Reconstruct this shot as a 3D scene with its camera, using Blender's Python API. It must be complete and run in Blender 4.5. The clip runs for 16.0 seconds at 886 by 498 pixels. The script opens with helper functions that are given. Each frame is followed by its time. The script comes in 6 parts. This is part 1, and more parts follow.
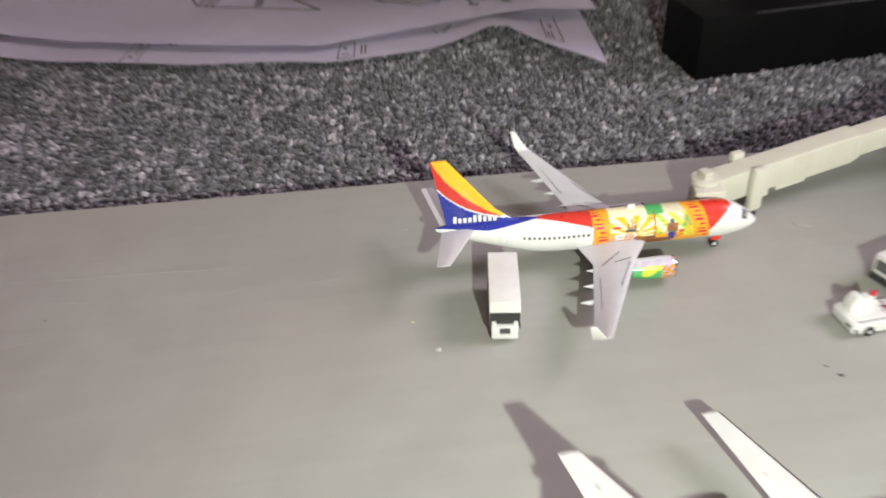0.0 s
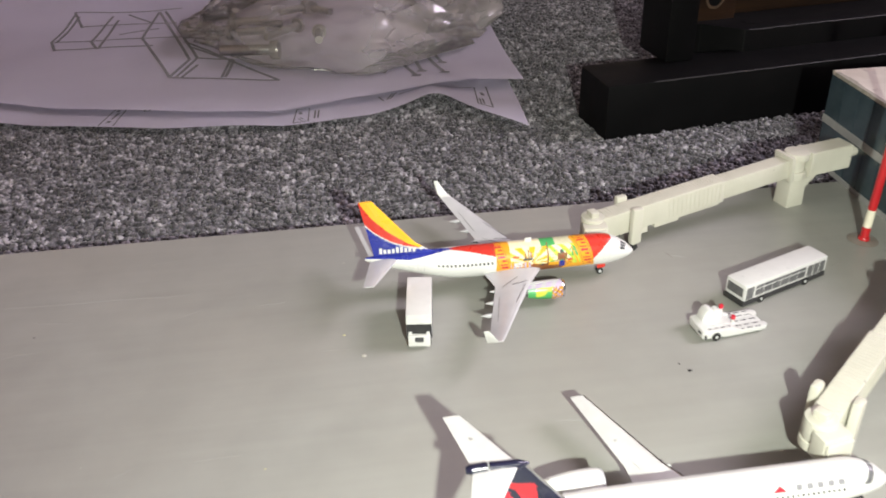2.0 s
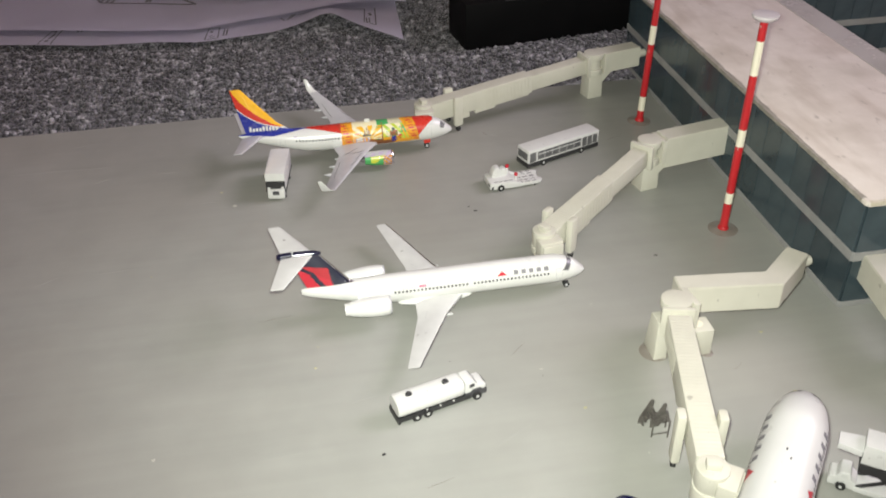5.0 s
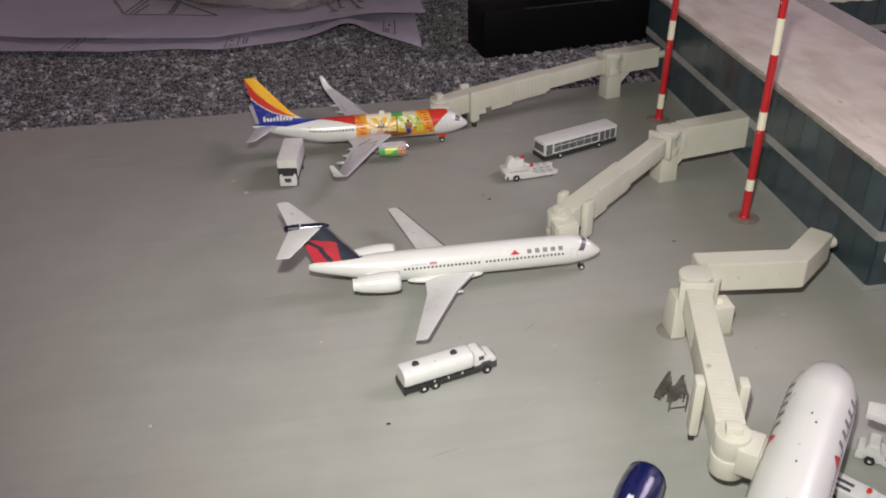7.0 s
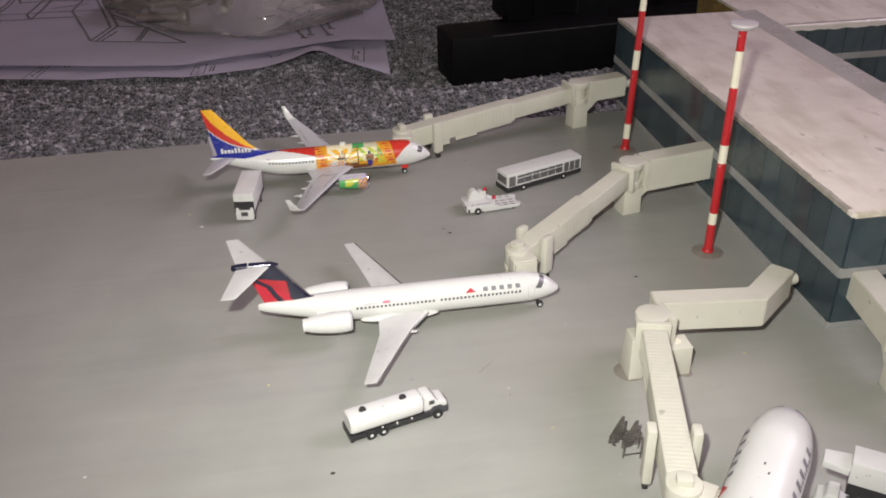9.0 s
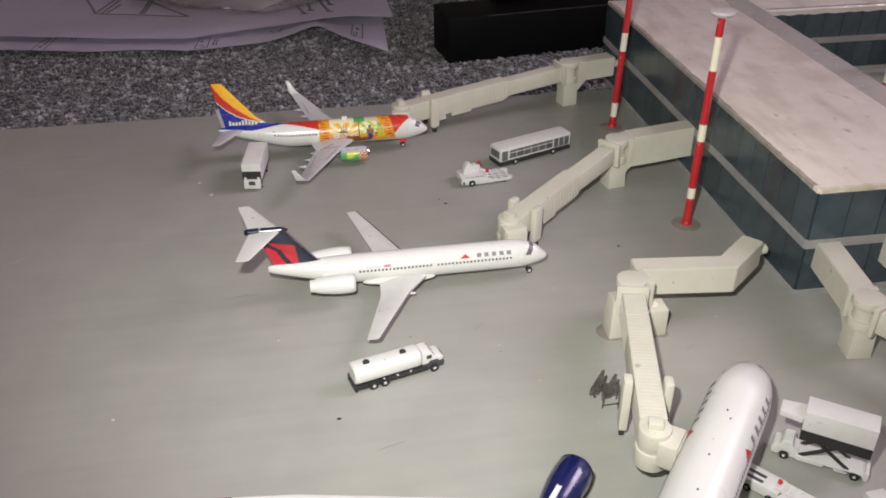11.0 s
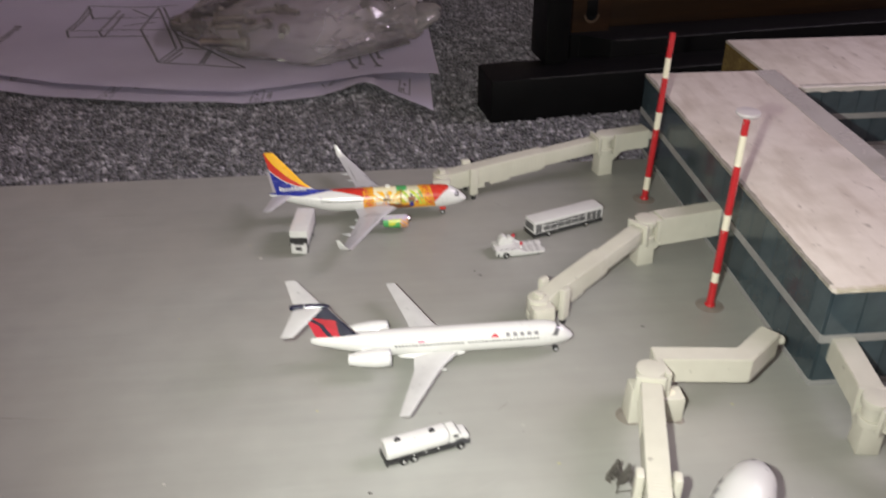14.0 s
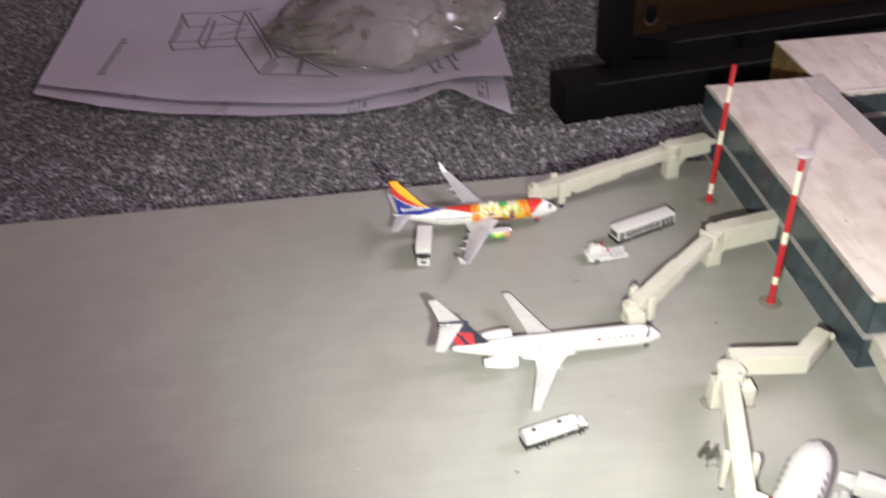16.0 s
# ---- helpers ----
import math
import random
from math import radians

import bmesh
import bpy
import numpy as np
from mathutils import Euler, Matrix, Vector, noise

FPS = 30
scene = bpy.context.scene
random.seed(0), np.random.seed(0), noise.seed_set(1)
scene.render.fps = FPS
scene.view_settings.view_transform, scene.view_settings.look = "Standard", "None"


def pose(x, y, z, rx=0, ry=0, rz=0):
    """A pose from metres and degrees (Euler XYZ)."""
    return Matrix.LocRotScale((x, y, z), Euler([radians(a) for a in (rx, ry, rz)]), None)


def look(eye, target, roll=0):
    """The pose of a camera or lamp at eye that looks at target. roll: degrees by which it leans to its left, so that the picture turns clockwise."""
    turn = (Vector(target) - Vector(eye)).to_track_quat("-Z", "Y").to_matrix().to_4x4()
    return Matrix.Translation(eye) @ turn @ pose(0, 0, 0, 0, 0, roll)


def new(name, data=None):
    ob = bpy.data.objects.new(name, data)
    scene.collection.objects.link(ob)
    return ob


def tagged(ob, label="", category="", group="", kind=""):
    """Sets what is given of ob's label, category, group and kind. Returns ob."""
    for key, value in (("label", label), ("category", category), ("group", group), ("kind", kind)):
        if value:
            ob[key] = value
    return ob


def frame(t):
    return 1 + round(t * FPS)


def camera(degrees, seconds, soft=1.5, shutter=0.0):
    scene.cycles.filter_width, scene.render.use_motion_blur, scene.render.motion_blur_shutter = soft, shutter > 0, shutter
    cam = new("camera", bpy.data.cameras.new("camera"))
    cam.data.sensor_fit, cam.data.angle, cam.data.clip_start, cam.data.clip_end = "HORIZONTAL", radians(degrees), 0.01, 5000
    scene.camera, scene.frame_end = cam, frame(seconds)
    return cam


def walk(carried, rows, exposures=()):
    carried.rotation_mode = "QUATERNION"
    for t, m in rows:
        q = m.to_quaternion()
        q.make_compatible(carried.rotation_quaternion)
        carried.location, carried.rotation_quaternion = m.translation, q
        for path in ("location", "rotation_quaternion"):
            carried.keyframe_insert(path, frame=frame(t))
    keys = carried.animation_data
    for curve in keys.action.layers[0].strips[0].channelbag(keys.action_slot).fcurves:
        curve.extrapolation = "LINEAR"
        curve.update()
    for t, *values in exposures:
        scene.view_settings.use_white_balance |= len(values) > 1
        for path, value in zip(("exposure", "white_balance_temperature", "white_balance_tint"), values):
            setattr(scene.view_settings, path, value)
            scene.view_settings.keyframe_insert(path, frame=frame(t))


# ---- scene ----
cam = camera(53.07, 16.0, soft=1.8, shutter=0.5)
# rows: seconds, eye and target in millimetres, roll in degrees
PATH = [
    (0, (48.31, 93.20, 135.47), (60.98, 215.67, 49.79), -1.82),
    (0.2, (49.0, 64.0, 141.9), (72.0, 317.6, -16.8), -1.82),
    (0.5, (50.99, 54.34, 145.06), (66.37, 182.80, 69.17), -1.03),
    (1, (55.10, 54.14, 147.23), (71.01, 183.43, 72.86), -0.97),
    (1.5, (56.72, 56.40, 148.49), (73.61, 185.27, 73.61), -1.17),
    (2, (57.18, 48.19, 150.36), (75.15, 176.14, 74.16), -1.18),
    (2.5, (56.73, 26.50, 169.37), (74.40, 154.85, 93.78), -0.93),
    (3, (57.93, 25.93, 168.21), (76.45, 153.80, 92.02), -0.77),
    (3.5, (64.73, 29.59, 180.77), (81.29, 156.43, 102.44), -2.66),
    (4, (70.98, 37.12, 183.93), (91.98, 164.15, 106.97), -2.76),
    (4.5, (79.95, -5.30, 180.99), (100.54, 118.93, 99.48), -1.75),
    (4.7, (90.38, -35.93, 176.88), (111.31, 85.78, 91.74), -1.27),
    (6.8, (91.54, -50.11, 146.30), (109.75, 76.58, 68.10), -0.71),
    (7, (92.41, -47.54, 148.73), (110.45, 79.35, 70.80), -1.34),
    (7.5, (95.99, -44.05, 148.69), (114.60, 83.84, 72.56), -0.96),
    (8, (97.15, -43.40, 147.91), (116.85, 84.87, 72.70), -0.45),
    (8.5, (101.60, -41.54, 147.11), (122.91, 86.93, 72.68), -0.31),
    (9, (103.57, -40.92, 149.79), (123.89, 87.30, 74.65), -1.11),
    (9.5, (108.28, -50.31, 161.41), (129.60, 76.18, 83.66), -2.55),
    (10, (100.92, -54.44, 158.86), (127.12, 70.04, 79.37), -1.62),
    (10.2, (96.90, -58.73, 157.83), (122.79, 65.96, 78.57), -0.85),
    (12.3, (110.69, -57.70, 164.13), (128.69, 69.12, 86.09), -0.81),
    (12.5, (113.70, -56.27, 166.69), (132.38, 70.80, 89.20), -1.21),
    (13, (117.39, -53.55, 166.29), (133.84, 72.62, 86.85), -1.12),
    (13.5, (120.37, -49.09, 170.53), (140.11, 76.59, 91.05), -0.44),
    (14, (100.73, -63.56, 185.46), (115.35, 64.57, 108.86), 0.35),
    (14.5, (96.21, -62.29, 197.61), (108.17, 67.15, 122.77), -1.33),
    (14.7, (94.6, -62.6, 197.3), (123.7, 186.3, 32.4), -1.58),
    (15, (93.32, -74.15, 201.68), (107.46, 44.21, 110.62), -1.58),
    (15.2, (81.4, -86.5, 219.5), (109.9, 150.3, 37.6), -1.21),
    (15.5, (76.61, -95.69, 229.21), (89.76, 23.88, 139.60), -1.49),
    (15.7, (70.1, -98.6, 239.6), (96.2, 142.0, 62.2), -1.84),
    (16, (63.47, -99.95, 255.90), (72.01, 22.25, 169.33), -3.17),
]
walk(cam, [(t, look(Vector(eye) / 1000, Vector(target) / 1000, roll)) for t, eye, target, roll in PATH],
     exposures=[(0.0, 0.56, 6500, 7), (0.5, 0.54, 6500, 7), (1.0, 0.76, 6500, 7), (1.5, 0.75, 6500, 7), (2.0, 0.63, 6500, 7), (2.5, 0.53, 6500, 7), (3.0, 0.52, 6500, 7), (3.5, 0.48, 6500, 7), (4.0, 0.92, 6500, 8), (4.5, 0.4, 6500, 8), (7.0, -0.5, 6500, 15), (7.5, -0.34, 6500, 15), (8.0, -0.24, 6500, 15), (9.0, -0.25, 6500, 15), (9.5, -0.24, 6500, 15), (10.0, -0.4, 6500, 15), (12.5, -0.24, 6500, 15), (13.0, -0.24, 6500, 15), (13.5, -0.14, 6500, 15), (14.0, -0.14, 6500, 13), (14.5, 0.3, 6500, 13), (15.0, -0.21, 6500, 8), (15.5, -0.28, 6500, 13), (16.0, 0.34, 6500, 13)])

# ---- light: the hand-held torch, a ceiling lamp, the dim room ----
world = bpy.data.worlds.new("room_air")
scene.world = world
world.use_nodes = True
world.node_tree.nodes["Background"].inputs[0].default_value = (0.80, 0.74, 1.0, 1)
world.node_tree.nodes["Background"].inputs[1].default_value = 0.02


def lamp(name, kind, energy, color, place, target, size):
    data = bpy.data.lights.new(name, kind)
    data.energy, data.color = energy, color
    if kind == "AREA":
        data.shape, data.size = "DISK", size
    else:
        data.shadow_soft_size = size
    ob = new(name, data)
    ob.matrix_world = look(place, target)
    return ob


TORCH = (0.092, -0.030, 0.168)
torch = lamp("torch_lamp", "SPOT", 4.3, (0.97, 1.0, 0.905), TORCH, (0.165, 0.27, 0), 0.004)
torch.data.spot_size, torch.data.spot_blend = radians(95), 1.0
lamp("ceiling_lamp_light", "AREA", 50.0, (0.97, 0.83, 1.0), (2.45, 0.34, 1.76), (0.1, 0.2, 0), 1.3)

# ---- materials ----
MM = 0.001


def material(name, color, rough=0.5, metal=0.0, second=None, scale=300.0, amount=0.5, bump=0.0, bump_scale=800.0,
             coat=0.0, spec=0.5, alpha=1.0, transmission=0.0, stretch=None, per_object=0.0):
    """A painted, printed or moulded surface: two tones mixed by two scales of noise, fine relief, uneven gloss."""
    mat = bpy.data.materials.new(name)
    mat.use_nodes = True
    n, links = mat.node_tree.nodes, mat.node_tree.links
    p = n["Principled BSDF"]
    p.inputs["Roughness"].default_value = rough
    p.inputs["Metallic"].default_value = metal
    p.inputs["Specular IOR Level"].default_value = spec
    p.inputs["Coat Weight"].default_value = coat
    p.inputs["Coat Roughness"].default_value = 0.12
    p.inputs["Transmission Weight"].default_value = transmission
    p.inputs["Alpha"].default_value = alpha
    coord = n.new("ShaderNodeTexCoord")
    source = coord.outputs["Object"]
    if stretch:
        mapping = n.new("ShaderNodeMapping")
        mapping.inputs["Scale"].default_value = stretch
        links.new(source, mapping.inputs["Vector"])
        source = mapping.outputs["Vector"]
    second = second or tuple(c * 0.86 for c in color)
    big, small = n.new("ShaderNodeTexNoise"), n.new("ShaderNodeTexNoise")
    big.inputs["Scale"].default_value, small.inputs["Scale"].default_value = scale * 0.17, scale
    big.inputs["Detail"].default_value, small.inputs["Detail"].default_value = 5, 6
    for node in (big, small):
        links.new(source, node.inputs["Vector"])
    both = n.new("ShaderNodeMath")
    both.operation = "MULTIPLY_ADD"
    links.new(small.outputs["Fac"], both.inputs[0])
    both.inputs[1].default_value = 0.45
    half = n.new("ShaderNodeMath")
    half.operation = "MULTIPLY"
    links.new(big.outputs["Fac"], half.inputs[0])
    half.inputs[1].default_value = 0.55
    links.new(half.outputs[0], both.inputs[2])
    ramp = n.new("ShaderNodeMapRange")
    ramp.inputs["From Min"].default_value, ramp.inputs["From Max"].default_value = 0.36, 0.64
    ramp.inputs["To Max"].default_value = amount * 2
    links.new(both.outputs[0], ramp.inputs["Value"])
    mix = n.new("ShaderNodeMix")
    mix.data_type = "RGBA"
    mix.inputs["A"].default_value, mix.inputs["B"].default_value = (*color, 1), (*second, 1)
    links.new(ramp.outputs[0], mix.inputs["Factor"])
    result = mix.outputs["Result"]
    if per_object:
        info = n.new("ShaderNodeObjectInfo")
        vary = n.new("ShaderNodeMapRange")
        vary.inputs["To Min"].default_value, vary.inputs["To Max"].default_value = 1 - per_object, 1 + per_object
        links.new(info.outputs["Random"], vary.inputs["Value"])
        tone = n.new("ShaderNodeVectorMath")
        tone.operation = "SCALE"
        links.new(result, tone.inputs[0])
        links.new(vary.outputs[0], tone.inputs["Scale"])
        result = tone.outputs[0]
    links.new(result, p.inputs["Base Color"])
    gloss = n.new("ShaderNodeMapRange")
    gloss.inputs["To Min"].default_value, gloss.inputs["To Max"].default_value = max(rough - 0.07, 0.02), min(rough + 0.1, 1)
    links.new(small.outputs["Fac"], gloss.inputs["Value"])
    links.new(gloss.outputs[0], p.inputs["Roughness"])
    if bump:
        fine, relief = n.new("ShaderNodeTexNoise"), n.new("ShaderNodeBump")
        fine.inputs["Scale"].default_value, fine.inputs["Detail"].default_value = bump_scale, 4
        links.new(source, fine.inputs["Vector"])
        relief.inputs["Strength"].default_value, relief.inputs["Distance"].default_value = bump, 0.0004
        links.new(fine.outputs["Fac"], relief.inputs["Height"])
        links.new(relief.outputs["Normal"], p.inputs["Normal"])
    return mat


def pile_material(name):
    """Carpet tufts, each a tone of its own between charcoal and pale grey."""
    mat = bpy.data.materials.new(name)
    mat.use_nodes = True
    n, links = mat.node_tree.nodes, mat.node_tree.links
    p = n["Principled BSDF"]
    p.inputs["Roughness"].default_value = 0.8
    p.inputs["Sheen Weight"].default_value = 0.5
    geo, ramp, coord, noise_big = n.new("ShaderNodeNewGeometry"), n.new("ShaderNodeValToRGB"), n.new("ShaderNodeTexCoord"), n.new("ShaderNodeTexNoise")
    noise_big.inputs["Scale"].default_value = 45
    noise_big.inputs["Detail"].default_value = 3
    links.new(coord.outputs["Object"], noise_big.inputs["Vector"])
    tuft = n.new("ShaderNodeTexNoise")
    tuft.inputs["Scale"].default_value, tuft.inputs["Detail"].default_value, tuft.inputs["Roughness"].default_value = 250, 4, 0.6
    links.new(coord.outputs["Object"], tuft.inputs["Vector"])
    total = None
    for source, weight, start in ((tuft.outputs["Fac"], 3.4, -1.72), (noise_big.outputs["Fac"], 0.6, 0.0), (geo.outputs["Random Per Island"], 0.36, 0.0)):
        step = n.new("ShaderNodeMath")
        step.operation = "MULTIPLY_ADD"
        links.new(source, step.inputs[0])
        step.inputs[1].default_value = weight
        if total:
            links.new(total, step.inputs[2])
        else:
            step.inputs[2].default_value = start
        total = step.outputs[0]
    tones = [(0.0, 0.018, 0.0165, 0.019), (0.35, 0.046, 0.043, 0.048), (0.62, 0.112, 0.105, 0.117), (0.84, 0.200, 0.189, 0.207), (1.0, 0.38, 0.362, 0.385)]
    while len(ramp.color_ramp.elements) < len(tones):
        ramp.color_ramp.elements.new(0.5)
    for e, (at, *tone) in zip(ramp.color_ramp.elements, tones):
        e.position, e.color = at, (*tone, 1)
    links.new(total, ramp.inputs["Fac"])
    links.new(ramp.outputs["Color"], p.inputs["Base Color"])
    return mat


def carpet_ground_material(name):
    """The rest of the carpet: the same speckle as a texture."""
    mat = bpy.data.materials.new(name)
    mat.use_nodes = True
    n, links = mat.node_tree.nodes, mat.node_tree.links
    p = n["Principled BSDF"]
    p.inputs["Roughness"].default_value = 0.9
    coord, cells, ramp, relief = n.new("ShaderNodeTexCoord"), n.new("ShaderNodeTexVoronoi"), n.new("ShaderNodeValToRGB"), n.new("ShaderNodeBump")
    cells.inputs["Scale"].default_value = 420
    links.new(coord.outputs["Object"], cells.inputs["Vector"])
    tones = [(0.0, 0.015, 0.015, 0.018), (0.5, 0.05, 0.05, 0.058), (0.8, 0.16, 0.16, 0.18), (1.0, 0.36, 0.36, 0.39)]
    while len(ramp.color_ramp.elements) < len(tones):
        ramp.color_ramp.elements.new(0.5)
    for e, (at, *tone) in zip(ramp.color_ramp.elements, tones):
        e.position, e.color = at, (*tone, 1)
    links.new(cells.outputs["Color"], ramp.inputs["Fac"])
    links.new(ramp.outputs["Color"], p.inputs["Base Color"])
    relief.inputs["Strength"].default_value, relief.inputs["Distance"].default_value = 0.8, 0.001
    relief.invert = True
    links.new(cells.outputs["Distance"], relief.inputs["Height"])
    links.new(relief.outputs["Normal"], p.inputs["Normal"])
    return mat


def chipped(mat, scale=230.0, start=0.70, tone=(0.22, 0.21, 0.20)):
    """Sparse chips and grime specks in a painted toy's finish."""
    n, links = mat.node_tree.nodes, mat.node_tree.links
    p = n["Principled BSDF"]
    base = p.inputs["Base Color"].links[0].from_socket
    coord, grain, fade, mix = n.new("ShaderNodeTexCoord"), n.new("ShaderNodeTexNoise"), n.new("ShaderNodeMapRange"), n.new("ShaderNodeMix")
    grain.inputs["Scale"].default_value, grain.inputs["Detail"].default_value = scale, 3
    fade.inputs["From Min"].default_value, fade.inputs["From Max"].default_value = start, start + 0.04
    fade.inputs["To Max"].default_value = 0.75
    mix.data_type = "RGBA"
    mix.inputs["B"].default_value = (*tone, 1)
    links.new(coord.outputs["Object"], grain.inputs["Vector"])
    links.new(grain.outputs["Fac"], fade.inputs["Value"])
    links.new(fade.outputs[0], mix.inputs["Factor"])
    links.new(base, mix.inputs["A"])
    links.new(mix.outputs["Result"], p.inputs["Base Color"])
    return mat


def roof_material(name):
    """Off-white card rubbed grey-brown: cloudy smudges, streaks along its length, small dark scuffs."""
    mat = material(name, (0.73, 0.672, 0.61), 0.5, second=(0.62, 0.562, 0.495), scale=150, amount=0.5, bump=0.2, bump_scale=260)
    n, links = mat.node_tree.nodes, mat.node_tree.links
    p = n["Principled BSDF"]
    result = p.inputs["Base Color"].links[0].from_socket
    coord = n.new("ShaderNodeTexCoord")
    for stretch, scale, lo, hi, most, tone in (((1, 0.22, 1), 130, 0.50, 0.70, 0.55, (0.46, 0.39, 0.33)), ((1, 0.7, 1), 42, 0.54, 0.70, 0.45, (0.42, 0.36, 0.30)),
                                               ((1, 0.4, 1), 300, 0.64, 0.74, 0.6, (0.25, 0.21, 0.18))):
        place, grain, fade, mix = n.new("ShaderNodeMapping"), n.new("ShaderNodeTexNoise"), n.new("ShaderNodeMapRange"), n.new("ShaderNodeMix")
        place.inputs["Scale"].default_value = stretch
        place.inputs["Rotation"].default_value = (0, 0, radians(scale * 0.1))
        grain.inputs["Scale"].default_value, grain.inputs["Detail"].default_value = scale, 5
        fade.inputs["From Min"].default_value, fade.inputs["From Max"].default_value = lo, hi
        fade.inputs["To Max"].default_value = most
        mix.data_type = "RGBA"
        mix.inputs["B"].default_value = (*tone, 1)
        links.new(coord.outputs["Object"], place.inputs["Vector"])
        links.new(place.outputs["Vector"], grain.inputs["Vector"])
        links.new(grain.outputs["Fac"], fade.inputs["Value"])
        links.new(fade.outputs[0], mix.inputs["Factor"])
        links.new(result, mix.inputs["A"])
        result = mix.outputs["Result"]
    links.new(result, p.inputs["Base Color"])
    return mat


def board_material(name):
    """Grey brushed emulsion on board: faint strokes, cloudy dirt, a warm tint painted in for uneven light, tiny chips.
    """
    mat = material(name, (0.354, 0.360, 0.330), 0.40, second=(0.309, 0.314, 0.287), scale=60, amount=0.6, bump=0.09, bump_scale=420, spec=0.4)
    n, links = mat.node_tree.nodes, mat.node_tree.links
    p = n["Principled BSDF"]
    base = p.inputs["Base Color"].links[0].from_socket
    coord = n.new("ShaderNodeTexCoord")
    stroke_map, stroke = n.new("ShaderNodeMapping"), n.new("ShaderNodeTexNoise")
    stroke_map.inputs["Scale"].default_value = (14, 260, 1)
    stroke_map.inputs["Rotation"].default_value = (0, 0, radians(6))
    stroke.inputs["Scale"].default_value, stroke.inputs["Detail"].default_value = 1.0, 4
    links.new(coord.outputs["Object"], stroke_map.inputs["Vector"])
    links.new(stroke_map.outputs["Vector"], stroke.inputs["Vector"])
    tone = n.new("ShaderNodeMapRange")
    tone.inputs["From Min"].default_value, tone.inputs["From Max"].default_value = 0.3, 0.7
    tone.inputs["To Min"].default_value, tone.inputs["To Max"].default_value = 0.965, 1.028
    links.new(stroke.outputs["Fac"], tone.inputs["Value"])
    scaled = n.new("ShaderNodeVectorMath")
    scaled.operation = "SCALE"
    links.new(base, scaled.inputs[0])
    links.new(tone.outputs[0], scaled.inputs["Scale"])
    result = scaled.outputs[0]
    # soft brownish clouds that imitate the light's uneven cool and warm colour
    cloud, sway, tint = n.new("ShaderNodeTexNoise"), n.new("ShaderNodeMapRange"), n.new("ShaderNodeMix")
    cloud.inputs["Scale"].default_value, cloud.inputs["Detail"].default_value = 11, 3
    links.new(coord.outputs["Object"], cloud.inputs["Vector"])
    sway.inputs["From Min"].default_value, sway.inputs["From Max"].default_value = 0.35, 0.65
    sway.inputs["To Max"].default_value = 0.35
    links.new(cloud.outputs["Fac"], sway.inputs["Value"])
    tint.data_type = "RGBA"
    tint.inputs["B"].default_value = (0.335, 0.318, 0.275, 1)
    links.new(sway.outputs[0], tint.inputs["Factor"])
    links.new(result, tint.inputs["A"])
    result = tint.outputs["Result"]
    links.new(result, p.inputs["Base Color"])
    return mat


WHITE = chipped(material("white_enamel", (0.69, 0.69, 0.67), 0.28, second=(0.63, 0.63, 0.61), scale=120, amount=0.35, coat=0.35), 420, 0.735)
SATIN_GREY = material("grey_wing_paint", (0.50, 0.50, 0.51), 0.38, second=(0.44, 0.44, 0.45), scale=200, amount=0.5, coat=0.15)
DARK_GREY = material("dark_grey_print", (0.06, 0.06, 0.065), 0.45)
BLACK = material("black_plastic", (0.018, 0.018, 0.02), 0.45, second=(0.03, 0.03, 0.03), scale=500)
TYRE = material("tyre_rubber", (0.02, 0.02, 0.02), 0.75)
CHROME = material("bare_metal", (0.75, 0.75, 0.77), 0.18, 1.0, second=(0.6, 0.6, 0.62))
NAVY = material("navy_enamel", (0.008, 0.012, 0.085), 0.2, second=(0.006, 0.009, 0.06), coat=0.6)
NAVY_DARK = material("dark_navy_enamel", (0.009, 0.010, 0.034), 0.22, second=(0.007, 0.008, 0.024), coat=0.5)
PALE_GREY = chipped(material("pale_grey_wing_paint", (0.62, 0.625, 0.60), 0.36, second=(0.52, 0.52, 0.505), scale=200, amount=0.5, coat=0.15), 300, 0.7, (0.22, 0.21, 0.20))
DISC = material("pale_lilac_lamp_plastic", (0.55, 0.51, 0.52), 0.5, second=(0.48, 0.44, 0.45), scale=200)
CRUMB_YELLOW = material("pale_yellow_crumb", (0.46, 0.43, 0.24), 0.7)
CRUMB_PALE = material("pale_paint_chip", (0.52, 0.50, 0.45), 0.6)
ROYAL = material("royal_blue_enamel", (0.022, 0.035, 0.30), 0.25, second=(0.02, 0.03, 0.25), coat=0.4)
RED = material("red_enamel", (0.62, 0.035, 0.02), 0.28, second=(0.52, 0.03, 0.02), coat=0.4)
CRIMSON = material("crimson_print", (0.55, 0.02, 0.04), 0.3, coat=0.3)
YELLOW = material("yellow_enamel", (0.85, 0.46, 0.025), 0.28, second=(0.80, 0.40, 0.02), coat=0.4)
ORANGE = material("orange_print", (0.80, 0.37, 0.02), 0.3, second=(0.72, 0.31, 0.02), coat=0.3)
DEEP_RED = material("deep_red_print", (0.46, 0.018, 0.028), 0.3, second=(0.38, 0.014, 0.024), coat=0.3)
SAGE = material("sage_print", (0.46, 0.47, 0.30), 0.3, second=(0.62, 0.58, 0.40), scale=900, amount=0.6, coat=0.3)
CREAM = material("cream_print", (0.80, 0.72, 0.42), 0.3, second=(0.78, 0.76, 0.6), scale=700, amount=0.5, coat=0.3)
LEAF = material("green_print", (0.05, 0.33, 0.10), 0.3, second=(0.09, 0.40, 0.12), scale=700, coat=0.3)
LIME = material("yellow_green_print", (0.62, 0.62, 0.05), 0.3, second=(0.4, 0.55, 0.06), scale=900, coat=0.3)
